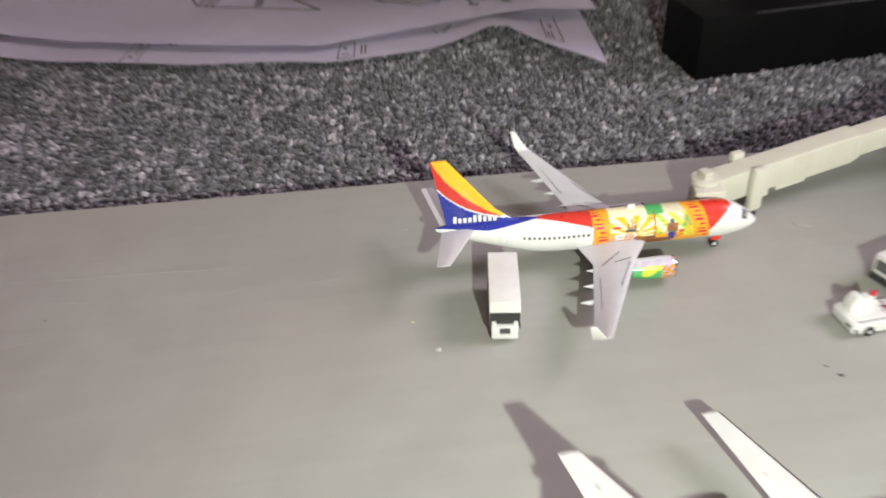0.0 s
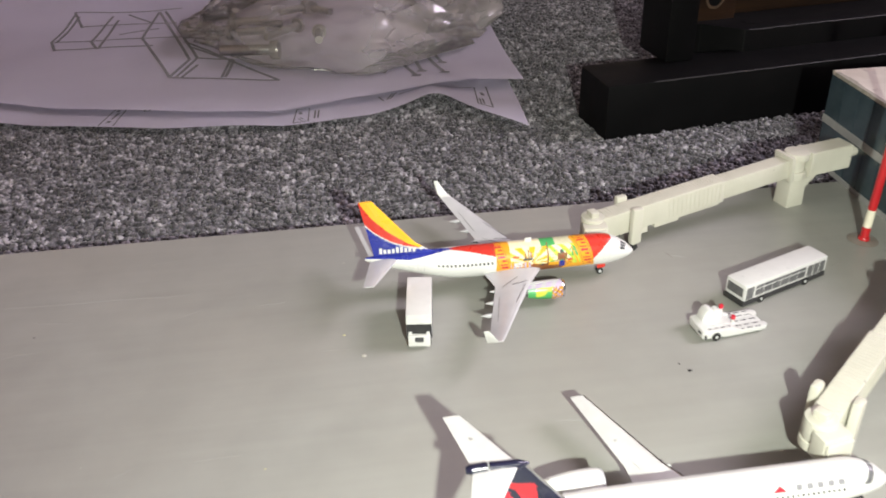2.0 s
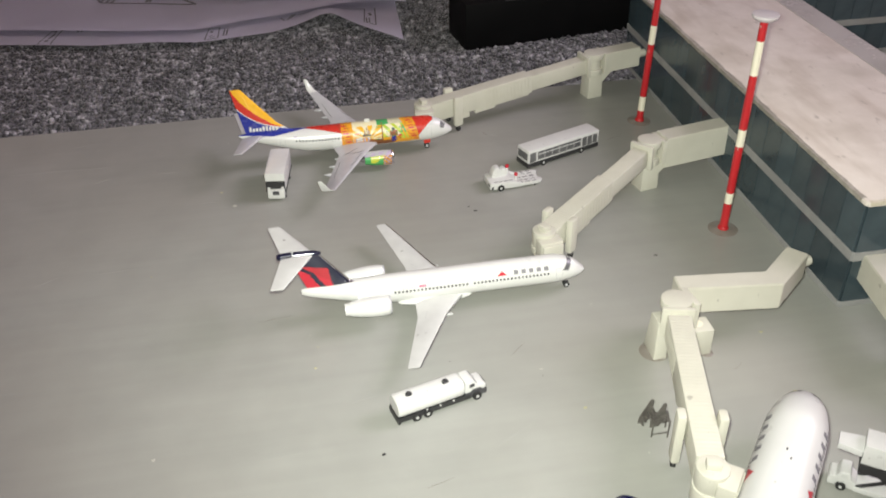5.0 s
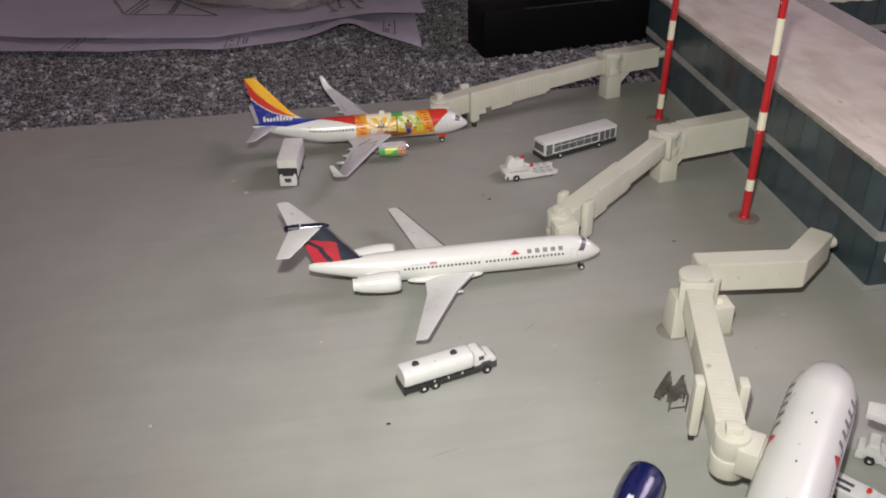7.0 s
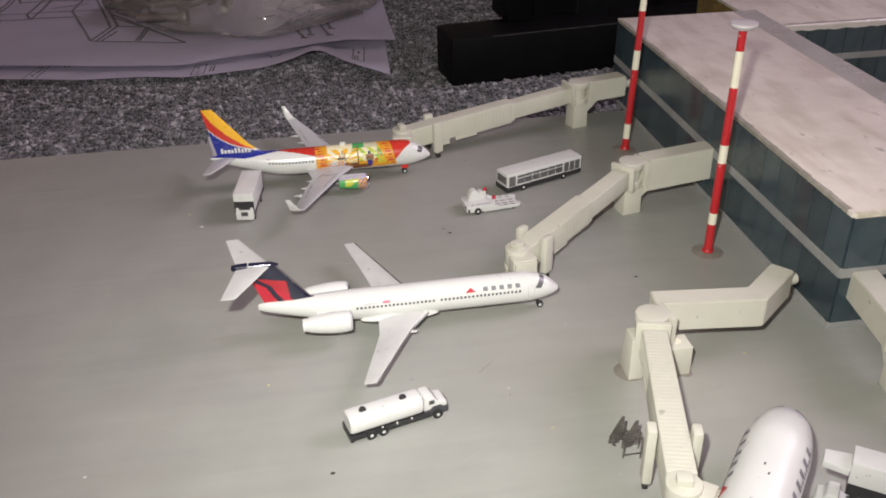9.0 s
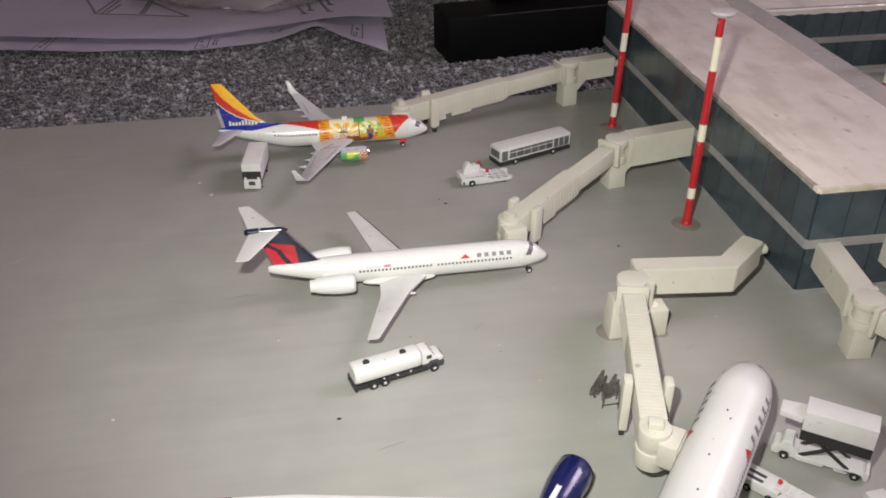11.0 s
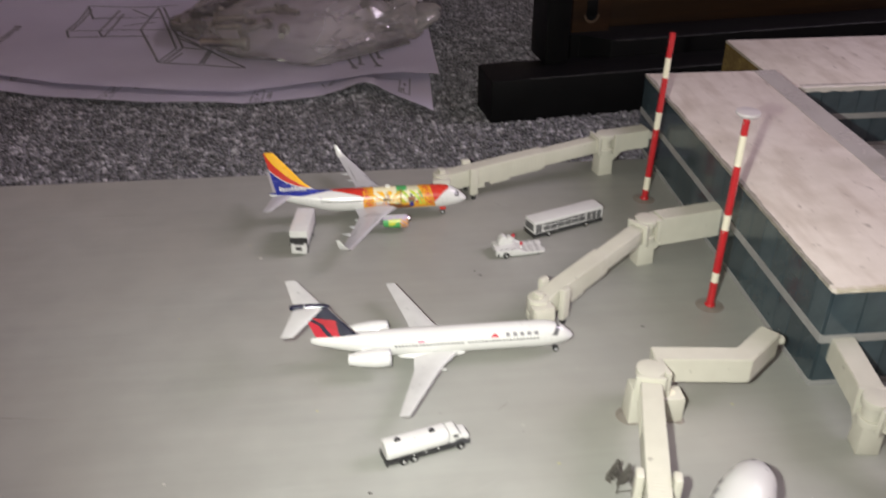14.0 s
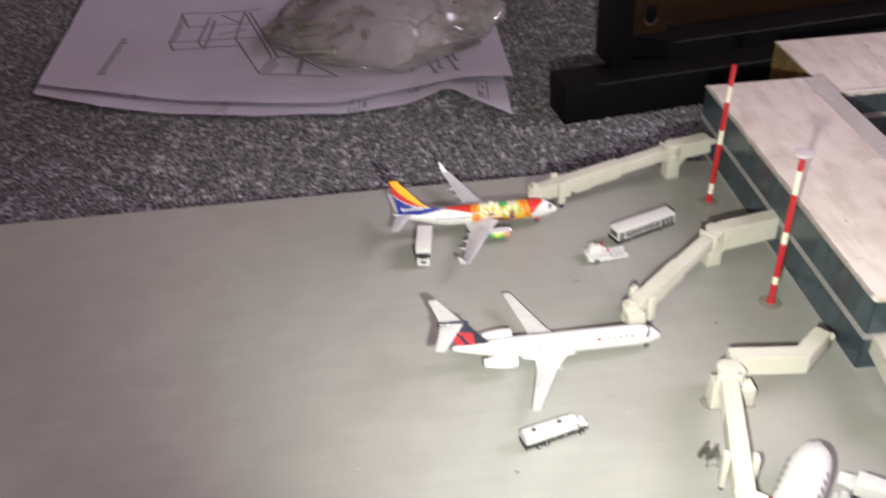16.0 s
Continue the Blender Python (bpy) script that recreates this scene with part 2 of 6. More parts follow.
FLAG_PINK = material("pink_print", (0.55, 0.16, 0.20), 0.3, second=(0.45, 0.25, 0.40), scale=1500, coat=0.3)
LILAC = material("lilac_print", (0.50, 0.42, 0.56), 0.3, coat=0.3)
BROWN = material("brown_print", (0.20, 0.075, 0.03), 0.4, second=(0.3, 0.12, 0.04), scale=900)
MAGENTA = material("magenta_print", (0.50, 0.02, 0.12), 0.3, coat=0.3)
BRIDGE = chipped(material("ivory_resin", (0.57, 0.555, 0.475), 0.5, second=(0.51, 0.495, 0.42), scale=160, amount=0.5, bump=0.12, bump_scale=900), 260, 0.71, (0.30, 0.28, 0.24))
TRUCK_WHITE = chipped(material("white_vehicle_paint", (0.65, 0.65, 0.63), 0.35, second=(0.57, 0.57, 0.55), scale=300, amount=0.4, coat=0.2), 420, 0.71, (0.22, 0.21, 0.20))
WINDOW_GREY = material("printed_window_grey", (0.065, 0.065, 0.07), 0.3, second=(0.13, 0.13, 0.13), scale=900, amount=0.6, coat=0.3)
ETCHED = material("etched_metal", (0.30, 0.285, 0.26), 0.35, 0.7, second=(0.12, 0.11, 0.10), scale=600)
POLE_RED = chipped(material("pole_red_paint", (0.50, 0.018, 0.022), 0.35, second=(0.40, 0.012, 0.018), scale=300, coat=0.2), 500, 0.72, (0.55, 0.45, 0.40))
POLE_WHITE = material("pole_cream_paint", (0.78, 0.74, 0.60), 0.4, second=(0.70, 0.66, 0.52), scale=300)
GLASS_PRINT = material("teal_glass_print", (0.026, 0.042, 0.052), 0.22, second=(0.052, 0.076, 0.088), scale=110, amount=0.6, coat=0.3, per_object=0.2)
MULLION = material("dark_seam", (0.012, 0.018, 0.022), 0.4)
CONCRETE = material("printed_concrete_band", (0.33, 0.33, 0.32), 0.55, second=(0.26, 0.26, 0.255), scale=220, amount=0.6)
ROOF_CARD = roof_material("worn_white_card")
FOOT_GREY = material("scuffed_grey_foot", (0.27, 0.25, 0.225), 0.4, second=(0.20, 0.175, 0.15), scale=260, amount=0.7)
ROOF_RIM = material("grubby_card_rim", (0.40, 0.37, 0.32), 0.7, second=(0.27, 0.25, 0.21), scale=300, amount=0.7, bump=0.4, bump_scale=900)
ROOF_EDGE = material("scuffed_card_edge", (0.70, 0.66, 0.56), 0.7, second=(0.45, 0.39, 0.26), scale=260, amount=0.7, bump=0.4, bump_scale=900)
TAPE = material("clear_tape", (0.57, 0.54, 0.515), 0.24, second=(0.48, 0.45, 0.43), scale=120, coat=0.4, bump=0.1, bump_scale=200)
CREASED_TAPE = material("creased_clear_tape", (0.74, 0.69, 0.64), 0.14, second=(0.60, 0.55, 0.51), scale=160, coat=0.8, bump=0.9, bump_scale=260)
CORK = material("raw_fibre_edge", (0.27, 0.19, 0.055), 0.9, second=(0.16, 0.10, 0.03), scale=420, amount=0.8, bump=0.8, bump_scale=900)
BOARD = board_material("grey_board_paint")
BOARD_EDGE = material("board_edge", (0.30, 0.27, 0.22), 0.8, second=(0.22, 0.19, 0.15), scale=300, bump=0.5)
PILE = pile_material("carpet_pile_wool")
CARPET = carpet_ground_material("carpet_backing")
PAPER = material("printer_paper", (0.76, 0.725, 0.83), 0.6, second=(0.72, 0.685, 0.79), scale=25, amount=0.5, bump=0.08, bump_scale=300)
INK = material("grey_ink", (0.16, 0.155, 0.17), 0.7, second=(0.24, 0.235, 0.25), scale=500)
GREY_PRINT = material("grey_windscreen_print", (0.10, 0.10, 0.105), 0.3, second=(0.15, 0.15, 0.155), scale=500, coat=0.3)
INK_PALE = material("pale_ink", (0.42, 0.41, 0.43), 0.7, second=(0.5, 0.49, 0.51), scale=500)
BLACK_WOOD = material("black_lacquered_wood", (0.0030, 0.0030, 0.0034), 0.5, second=(0.0048, 0.0046, 0.005), scale=60, bump=0.15, bump_scale=250, spec=0.1)
WORN_LIT_BLACK = material("worn_lit_black_edge", (0.012, 0.011, 0.0105), 0.5, second=(0.008, 0.0078, 0.0075), scale=120, amount=0.9)
DARK_WOOD = material("dark_brown_veneer", (0.032, 0.014, 0.0045), 0.38, second=(0.012, 0.005, 0.0022), scale=40, amount=0.6, stretch=(1, 8, 30), bump=0.2)
RIM_WOOD = material("lighter_brown_wood", (0.075, 0.040, 0.018), 0.7, second=(0.035, 0.018, 0.008), scale=300)
WALL_PAINT = material("beige_wall_paint", (0.55, 0.49, 0.38), 0.8, second=(0.50, 0.45, 0.35), scale=8, bump=0.1, bump_scale=200)
SKIRTING = material("skirting_paint", (0.50, 0.42, 0.28), 0.5, second=(0.44, 0.37, 0.25), scale=20)
CEILING_PAINT = material("white_ceiling_paint", (0.75, 0.74, 0.72), 0.9, second=(0.7, 0.69, 0.67), scale=6)
BOLT_METAL = material("zinc_bolt", (0.45, 0.44, 0.42), 0.3, 1.0, second=(0.3, 0.29, 0.28))

# ---- building helpers (all lengths below in millimetres) ----


def thing(name, x, y, z=0.0, turn=0.0, label="", category="", group="", kind=""):
    ob = new(name)
    ob.empty_display_size = 0.01
    ob.matrix_world = pose(x * MM, y * MM, z * MM, 0, 0, turn)
    return tagged(ob, label, category, group, kind)


def part(name, bm, mats, parent=None, label="", smooth=None):
    """One mesh object from a bmesh in millimetres, under a thing or a part."""
    for v in bm.verts:
        v.co *= MM
    bmesh.ops.recalc_face_normals(bm, faces=bm.faces)
    mesh = bpy.data.meshes.new(name)
    bm.to_mesh(mesh)
    bm.free()
    for m in mats if isinstance(mats, (list, tuple)) else [mats]:
        mesh.materials.append(m)
    if smooth is not None:
        mesh.shade_smooth()
        mesh.set_sharp_from_angle(angle=radians(smooth))
    ob = new(name, mesh)
    if parent:
        ob.parent = parent
    return tagged(ob, label)


def box(bm, x0, y0, z0, x1, y1, z1, bevel=0.0, m=None, taper=1.0):
    """A box; taper shrinks its top; m places it."""
    made = bmesh.ops.create_cube(bm, size=1.0)["verts"]
    for v in made:
        k = taper if v.co.z > 0 else 1.0
        v.co = Vector(((x0 + x1) / 2 + v.co.x * (x1 - x0) * k, (y0 + y1) / 2 + v.co.y * (y1 - y0) * k, (z0 + z1) / 2 + v.co.z * (z1 - z0)))
    if m is not None:
        bmesh.ops.transform(bm, matrix=m, verts=made)
    if bevel:
        edges = list({e for v in made for e in v.link_edges})
        bmesh.ops.bevel(bm, geom=edges, offset=bevel, segments=2, affect="EDGES", profile=0.6)
    return bm


def cyl(bm, a, b, r0, r1=None, seg=20, bevel=0.0):
    """A round bar, cone or disc from a to b."""
    a, b = Vector(a), Vector(b)
    axis = b - a
    m = Matrix.Translation((a + b) / 2) @ axis.to_track_quat("Z", "Y").to_matrix().to_4x4()
    made = bmesh.ops.create_cone(bm, cap_ends=True, segments=seg, radius1=r0, radius2=r0 if r1 is None else r1, depth=axis.length, matrix=m)["verts"]
    if bevel:
        rim = [e for e in {e for v in made for e in v.link_edges} if any(len(f.verts) > 4 for f in e.link_faces)]
        bmesh.ops.bevel(bm, geom=rim, offset=bevel, segments=2, affect="EDGES", profile=0.6)
    return bm


def prism(bm, outline, z0, z1, m=None, bevel=0.0):
    """An upright block over a plan outline."""
    low = [bm.verts.new((x, y, z0)) for x, y in outline]
    top = [bm.verts.new((x, y, z1)) for x, y in outline]
    n = len(outline)
    bm.faces.new(low[::-1]), bm.faces.new(top)
    for i in range(n):
        bm.faces.new((low[i], low[(i + 1) % n], top[(i + 1) % n], top[i]))
    if m is not None:
        bmesh.ops.transform(bm, matrix=m, verts=low + top)
    if bevel:
        edges = list({e for v in low + top for e in v.link_edges})
        bmesh.ops.bevel(bm, geom=edges, offset=bevel, segments=2, affect="EDGES", profile=0.6)
    return bm


def loft(bm, rings, caps=True):
    """Skin between rings of equal count."""
    rows = [[bm.verts.new(p) for p in ring] for ring in rings]
    n = len(rows[0])
    for a, b in zip(rows, rows[1:]):
        for i in range(n):
            bm.faces.new((a[i], a[(i + 1) % n], b[(i + 1) % n], b[i]))
    if caps:
        bm.faces.new(rows[0][::-1]), bm.faces.new(rows[-1])
    return bm


def along(a, b):
    """The frame whose x axis runs from a to b and whose z axis is as upright as can be, and the length."""
    a, b = Vector(a), Vector(b)
    x = (b - a).normalized()
    y = Vector((0, 0, 1)).cross(x).normalized()
    z = x.cross(y)
    m = Matrix((x, y, z)).transposed().to_4x4()
    m.translation = a
    return m, (b - a).length


# ---- aircraft ----
class Hull:
    """A fuselage: rows of distance behind the nose, half width, half height, height of the middle."""

    def __init__(self, rows):
        self.rows = np.array(rows, float)

    def at(self, s):
        r = self.rows
        i = int(np.clip(np.searchsorted(r[:, 0], s) - 1, 0, len(r) - 2))
        h = r[i + 1, 0] - r[i, 0]
        t = min(max((s - r[i, 0]) / h, 0), 1)
        slope = []
        for k in (i, i + 1):
            lo, hi = max(k - 1, 0), min(k + 1, len(r) - 1)
            slope.append((r[hi] - r[lo]) / (r[hi, 0] - r[lo, 0]) * h)
        a, b, c, d = 2 * t**3 - 3 * t**2 + 1, t**3 - 2 * t**2 + t, -2 * t**3 + 3 * t**2, t**3 - t**2
        if i == 0:
            root = math.sqrt(t)
            v = r[0] + (r[1] - r[0]) * root
            v[3] = r[0, 3] + (r[1, 3] - r[0, 3]) * t
        else:
            v = a * r[i] + b * slope[0] + c * r[i + 1] + d * slope[1]
        return max(v[1], 0.03), max(v[2], 0.03), v[3]

    def point(self, s, angle, off=0.0):
        """angle: degrees from the top, positive to the aircraft's left (+y)."""
        w, h, z = self.at(s)
        a = radians(angle)
        return Vector((-s, (w + off) * math.sin(a), z + (h + off) * math.cos(a)))

    def skin(self, paint, rings=230, seg=96):
        bm = bmesh.new()
        last = self.rows[-1, 0]
        ss = [last * (k / rings) ** 1.15 if k < rings * 0.2 else None for k in range(rings + 1)]
        k0 = int(rings * 0.2) - 1
        s0 = last * (k0 / rings) ** 1.15
        ss = [s if s is not None else s0 + (last - s0) * (k - k0) / (rings - k0) for k, s in enumerate(ss)]
        rows = [[bm.verts.new(self.point(s, 360 * j / seg)) for j in range(seg)] for s in ss]
        for k in range(rings):
            for j in range(seg):
                f = bm.faces.new((rows[k][j], rows[k][(j + 1) % seg], rows[k + 1][(j + 1) % seg], rows[k + 1][j]))
                angle = 360 * (j + 0.5) / seg
                f.material_index = paint((ss[k] + ss[k + 1]) / 2, angle if angle <= 180 else angle - 360)
        bm.faces.new(rows[0]), bm.faces.new(rows[-1][::-1])
        return bm

    def patch(self, bm, s0, s1, a0, a1, off=0.05, slant=0.0, n=3):
        """A printed field that lies on the skin; slant moves its far side aft."""
        grid = [[bm.verts.new(self.point(s0 + (s1 - s0) * i / n + slant * j / n, a0 + (a1 - a0) * j / n, off)) for j in range(n + 1)] for i in range(n + 1)]
        for i in range(n):
            for j in range(n):
                bm.faces.new((grid[i][j], grid[i + 1][j], grid[i + 1][j + 1], grid[i][j + 1]))


FOIL = [(0, 0), (0.02, 0.35), (0.08, 0.66), (0.25, 0.95), (0.45, 1.0), (0.7, 0.68), (0.88, 0.3), (1, 0.06)]


def wing_rings(sections, side):
    """Rings of an airfoil; sections: distance out, leading edge behind nose, chord, height, thickness and lean of the section."""
    rings = []
    for out, lead, chord, z, thick, lean in sections:
        upper = [(u, v * thick * 0.62) for u, v in FOIL]
        lower = [(u, -v * thick * 0.38) for u, v in FOIL[::-1][:-1]]
        ring = []
        for u, v in upper + lower:
            ring.append((-(lead + u * chord), side * (out - math.sin(lean) * v), z + math.cos(lean) * v))
        rings.append(ring if side > 0 else ring[::-1])
    return rings


def wing(name, sections, mats, parent, label="", paint=None):
    made = []
    for side in (1, -1):
        bm = bmesh.new()
        loft(bm, wing_rings(sections, side))
        if paint:
            for f in bm.faces:
                f.material_index = paint(abs(f.calc_center_median().y))
        made.append(part(name, bm, mats, parent, label, 40))
    return made


def fin(name, outline, thick, paint, mats, parent, label=""):
    """An upright tail: outline as (behind nose, height), cut fine so that it can be painted."""
    lead, trail = outline
    bm = bmesh.new()
    n, m = 60, 56
    sides = []
    for side in (1, -1):
        rows = []
        for i in range(n + 1):
            v = i / n
            x0 = np.interp(v, [p[2] for p in lead], [p[0] for p in lead])
            z0 = np.interp(v, [p[2] for p in lead], [p[1] for p in lead])
            x1 = np.interp(v, [p[2] for p in trail], [p[0] for p in trail])
            z1 = np.interp(v, [p[2] for p in trail], [p[1] for p in trail])
            row = []
            for j in range(m + 1):
                u = j / m
                t = np.interp(u, [a for a, _ in FOIL], [b for _, b in FOIL]) * thick * (1 - 0.45 * v) / 2
                row.append(bm.verts.new((-(x0 + (x1 - x0) * u), side * t, z0 + (z1 - z0) * u)))
            rows.append(row)
        for i in range(n):
            for j in range(m):
                f = bm.faces.new((rows[i][j], rows[i][j + 1], rows[i + 1][j + 1], rows[i + 1][j]))
                f.material_index = paint(1 - (j + 0.5) / m, (i + 0.5) / n)
        sides.append(rows)
    for j in range(m):
        bm.faces.new((sides[0][n][j], sides[0][n][j + 1], sides[1][n][j + 1], sides[1][n][j])).material_index = paint(1 - (j + 0.5) / m, 1.0)
    for i in range(n):
        bm.faces.new((sides[0][i][m], sides[1][i][m], sides[1][i + 1][m], sides[0][i + 1][m])).material_index = paint(0.0, (i + 0.5) / n)
    bmesh.ops.remove_doubles(bm, verts=bm.verts, dist=0.0005)
    return part(name, bm, mats, parent, label, 35)


def nacelle(parent, s0, length, radius, y, z, mats, pick, lip=CHROME, core=CHROME):
    """An engine: pod with a bright lip, dark intake with a fan hub, and an exhaust cone."""
    seg = 40
    prof = [(0.0, 0.86), (0.03, 0.93), (0.10, 0.99), (0.25, 1.03), (0.5, 1.0), (0.8, 0.86), (1.0, 0.72)]
    bm = bmesh.new()
    fine = [k / 30 for k in range(31)]
    rings = []
    for u in fine:
        r = radius * np.interp(u, [p[0] for p in prof], [p[1] for p in prof])
        rings.append([(-(s0 + u * length), y + r * math.sin(2 * math.pi * k / seg), z + r * math.cos(2 * math.pi * k / seg)) for k in range(seg)])
    rows = [[bm.verts.new(p) for p in ring] for ring in rings]
    for i in range(30):
        for k in range(seg):
            f = bm.faces.new((rows[i][k], rows[i][(k + 1) % seg], rows[i + 1][(k + 1) % seg], rows[i + 1][k]))
            f.material_index = pick((i + 0.5) / 30, 360 * (k + 0.5) / seg)
    bm.faces.new(rows[-1])
    pod = part("engine", bm, mats, parent, smooth=40)
    bm = bmesh.new()
    loft(bm, [[(-(s0 + dx), y + r * math.sin(2 * math.pi * k / seg), z + r * math.cos(2 * math.pi * k / seg)) for k in range(seg)]
              for dx, r in ((0.45, radius * 0.965), (0.02, radius * 0.9), (-0.12, radius * 0.84), (0.05, radius * 0.78), (0.9, radius * 0.74))], caps=False)
    part("intake_lip", bm, lip, pod, "bright metal intake lip", 50)
    bm = bmesh.new()
    cyl(bm, (-(s0 + 0.9), y, z), (-(s0 + 1.1), y, z), radius * 0.76, seg=seg)
    cyl(bm, (-(s0 + 0.3), y, z), (-(s0 + 0.9), y, z), 0.02, radius * 0.28, seg=20)
    part("fan", bm, DARK_GREY, pod, "dark fan face", 40)
    if core:
        bm = bmesh.new()
        cyl(bm, (-(s0 + length * 0.98), y, z), (-(s0 + length * 1.14), y, z), radius * (0.5 if core == CHROME else 0.66), radius * (0.3 if core == CHROME else 0.6), seg=24)
        part("exhaust", bm, core, pod, "exhaust cone", 40)
    return pod


def wheels(parent, s, y, r, gap, z_top, name="landing_gear"):
    bm = bmesh.new()
    cyl(bm, (-s, y, r), (-s, y, z_top), 0.28, seg=10)
    cyl(bm, (-s, y - gap, r), (-s, y + gap, r), 0.2, seg=10)
    gear = part(name, bm, CHROME, parent, smooth=40)
    for side in (-1, 1):
        bm = bmesh.new()
        cyl(bm, (-s, y + side * gap - 0.32, r), (-s, y + side * gap + 0.32, r), r, seg=20, bevel=0.12)
        part("tyre", bm, TYRE, gear, "black rubber tyre", 40)
        bm = bmesh.new()
        cyl(bm, (-s, y + side * (gap + 0.30), r), (-s, y + side * (gap + 0.37), r), r * 0.5, seg=14)
        part("rim", bm, SATIN_GREY, gear, "grey wheel hub", 40)


def window_row(hull, parent, s0, s1, pitch, angle, high, wide, mat=DARK_GREY, gaps=()):
    for side in (1, -1):
        bm = bmesh.new()
        s = s0
        while s < s1:
            if not any(a < s < b for a, b in gaps):
                hull.patch(bm, s, s + wide, side * (angle - high), side * (angle + high), 0.035, n=1)
            s += pitch
        part("window_row", bm, mat, parent, "row of small printed cabin windows")


def cockpit(hull, parent, s0, s1, a0, a1, rake):
    for side in (1, -1):
        for k in range(3):
            lo, hi = a0 + (a1 - a0) * k / 3 + 1.5, a0 + (a1 - a0) * (k + 1) / 3 - 1.0
            bm = bmesh.new()
            hull.patch(bm, s0 + rake * k, s1 + rake * k * 0.8, side * lo, side * hi, 0.045, n=3)
            part("cockpit_window", bm, DARK_GREY, parent, "dark printed cockpit window")


def bars(hull, parent, s0, step, wide, count, a0, a1, mat, name, label, sides=(1, -1), slant=0.0):
    """A row of printed bars on both flanks."""
    for side in sides:
        bm = bmesh.new()
        for k in range(count):
            s = s0 + k * step
            hull.patch(bm, s, s + wide, side * a0, side * a1, 0.05, slant=slant * side, n=2)
        part(name, bm, mat, parent, label)


def emblem(hull, parent, s0, s1, a0, a1):
    """A small red triangle, wide at the lower angle a1."""
    for side in (1, -1):
        bm = bmesh.new()
        mid, n = (s0 + s1) / 2, 8
        for k in range(n):
            w = (s1 - s0) / 2 * (k + 0.5) / n
            lo, hi = a0 + (a1 - a0) * k / n, a0 + (a1 - a0) * (k + 1) / n
            hull.patch(bm, mid - w, mid + w, side * lo, side * hi, 0.05, n=1)
        part("emblem", bm, CRIMSON, parent, "small red printed triangle")


def doors(hull, parent, places, a0, a1, wide):
    """Fine printed outlines of doors."""
    for s in places:
        for side in (1, -1):
            bm = bmesh.new()
            for u in (s, s + wide):
                hull.patch(bm, u, u + 0.09, side * a0, side * a1, 0.035, n=4)
            for a in (a0, a1):
                hull.patch(bm, s, s + wide, side * a, side * (a + 1.2), 0.035, n=2)
            part("door_outline", bm, INK_PALE, parent, "thin grey printed door outline")


def flap_track(parent, s, y, z, length, r=0.45):
    bm = bmesh.new()
    cyl(bm, (-s, y, z), (-(s + length * 0.6), y, z - 0.15), r * 0.7, r, seg=12)
    cyl(bm, (-(s + length * 0.6), y, z - 0.15), (-(s + length), y, z), r, 0.08, seg=12)
    part("flap_fairing", bm, SATIN_GREY, parent, smooth=50)


def panel_lines(parent, points, name="panel_line", mat=DARK_GREY, wide=0.05):
    bm = bmesh.new()
    for a, b in points:
        m, length = along(a, b)
        box(bm, 0, -wide, -0.02, length, wide, 0.06, m=m)
    part(name, bm, mat, parent, "thin printed panel lines")


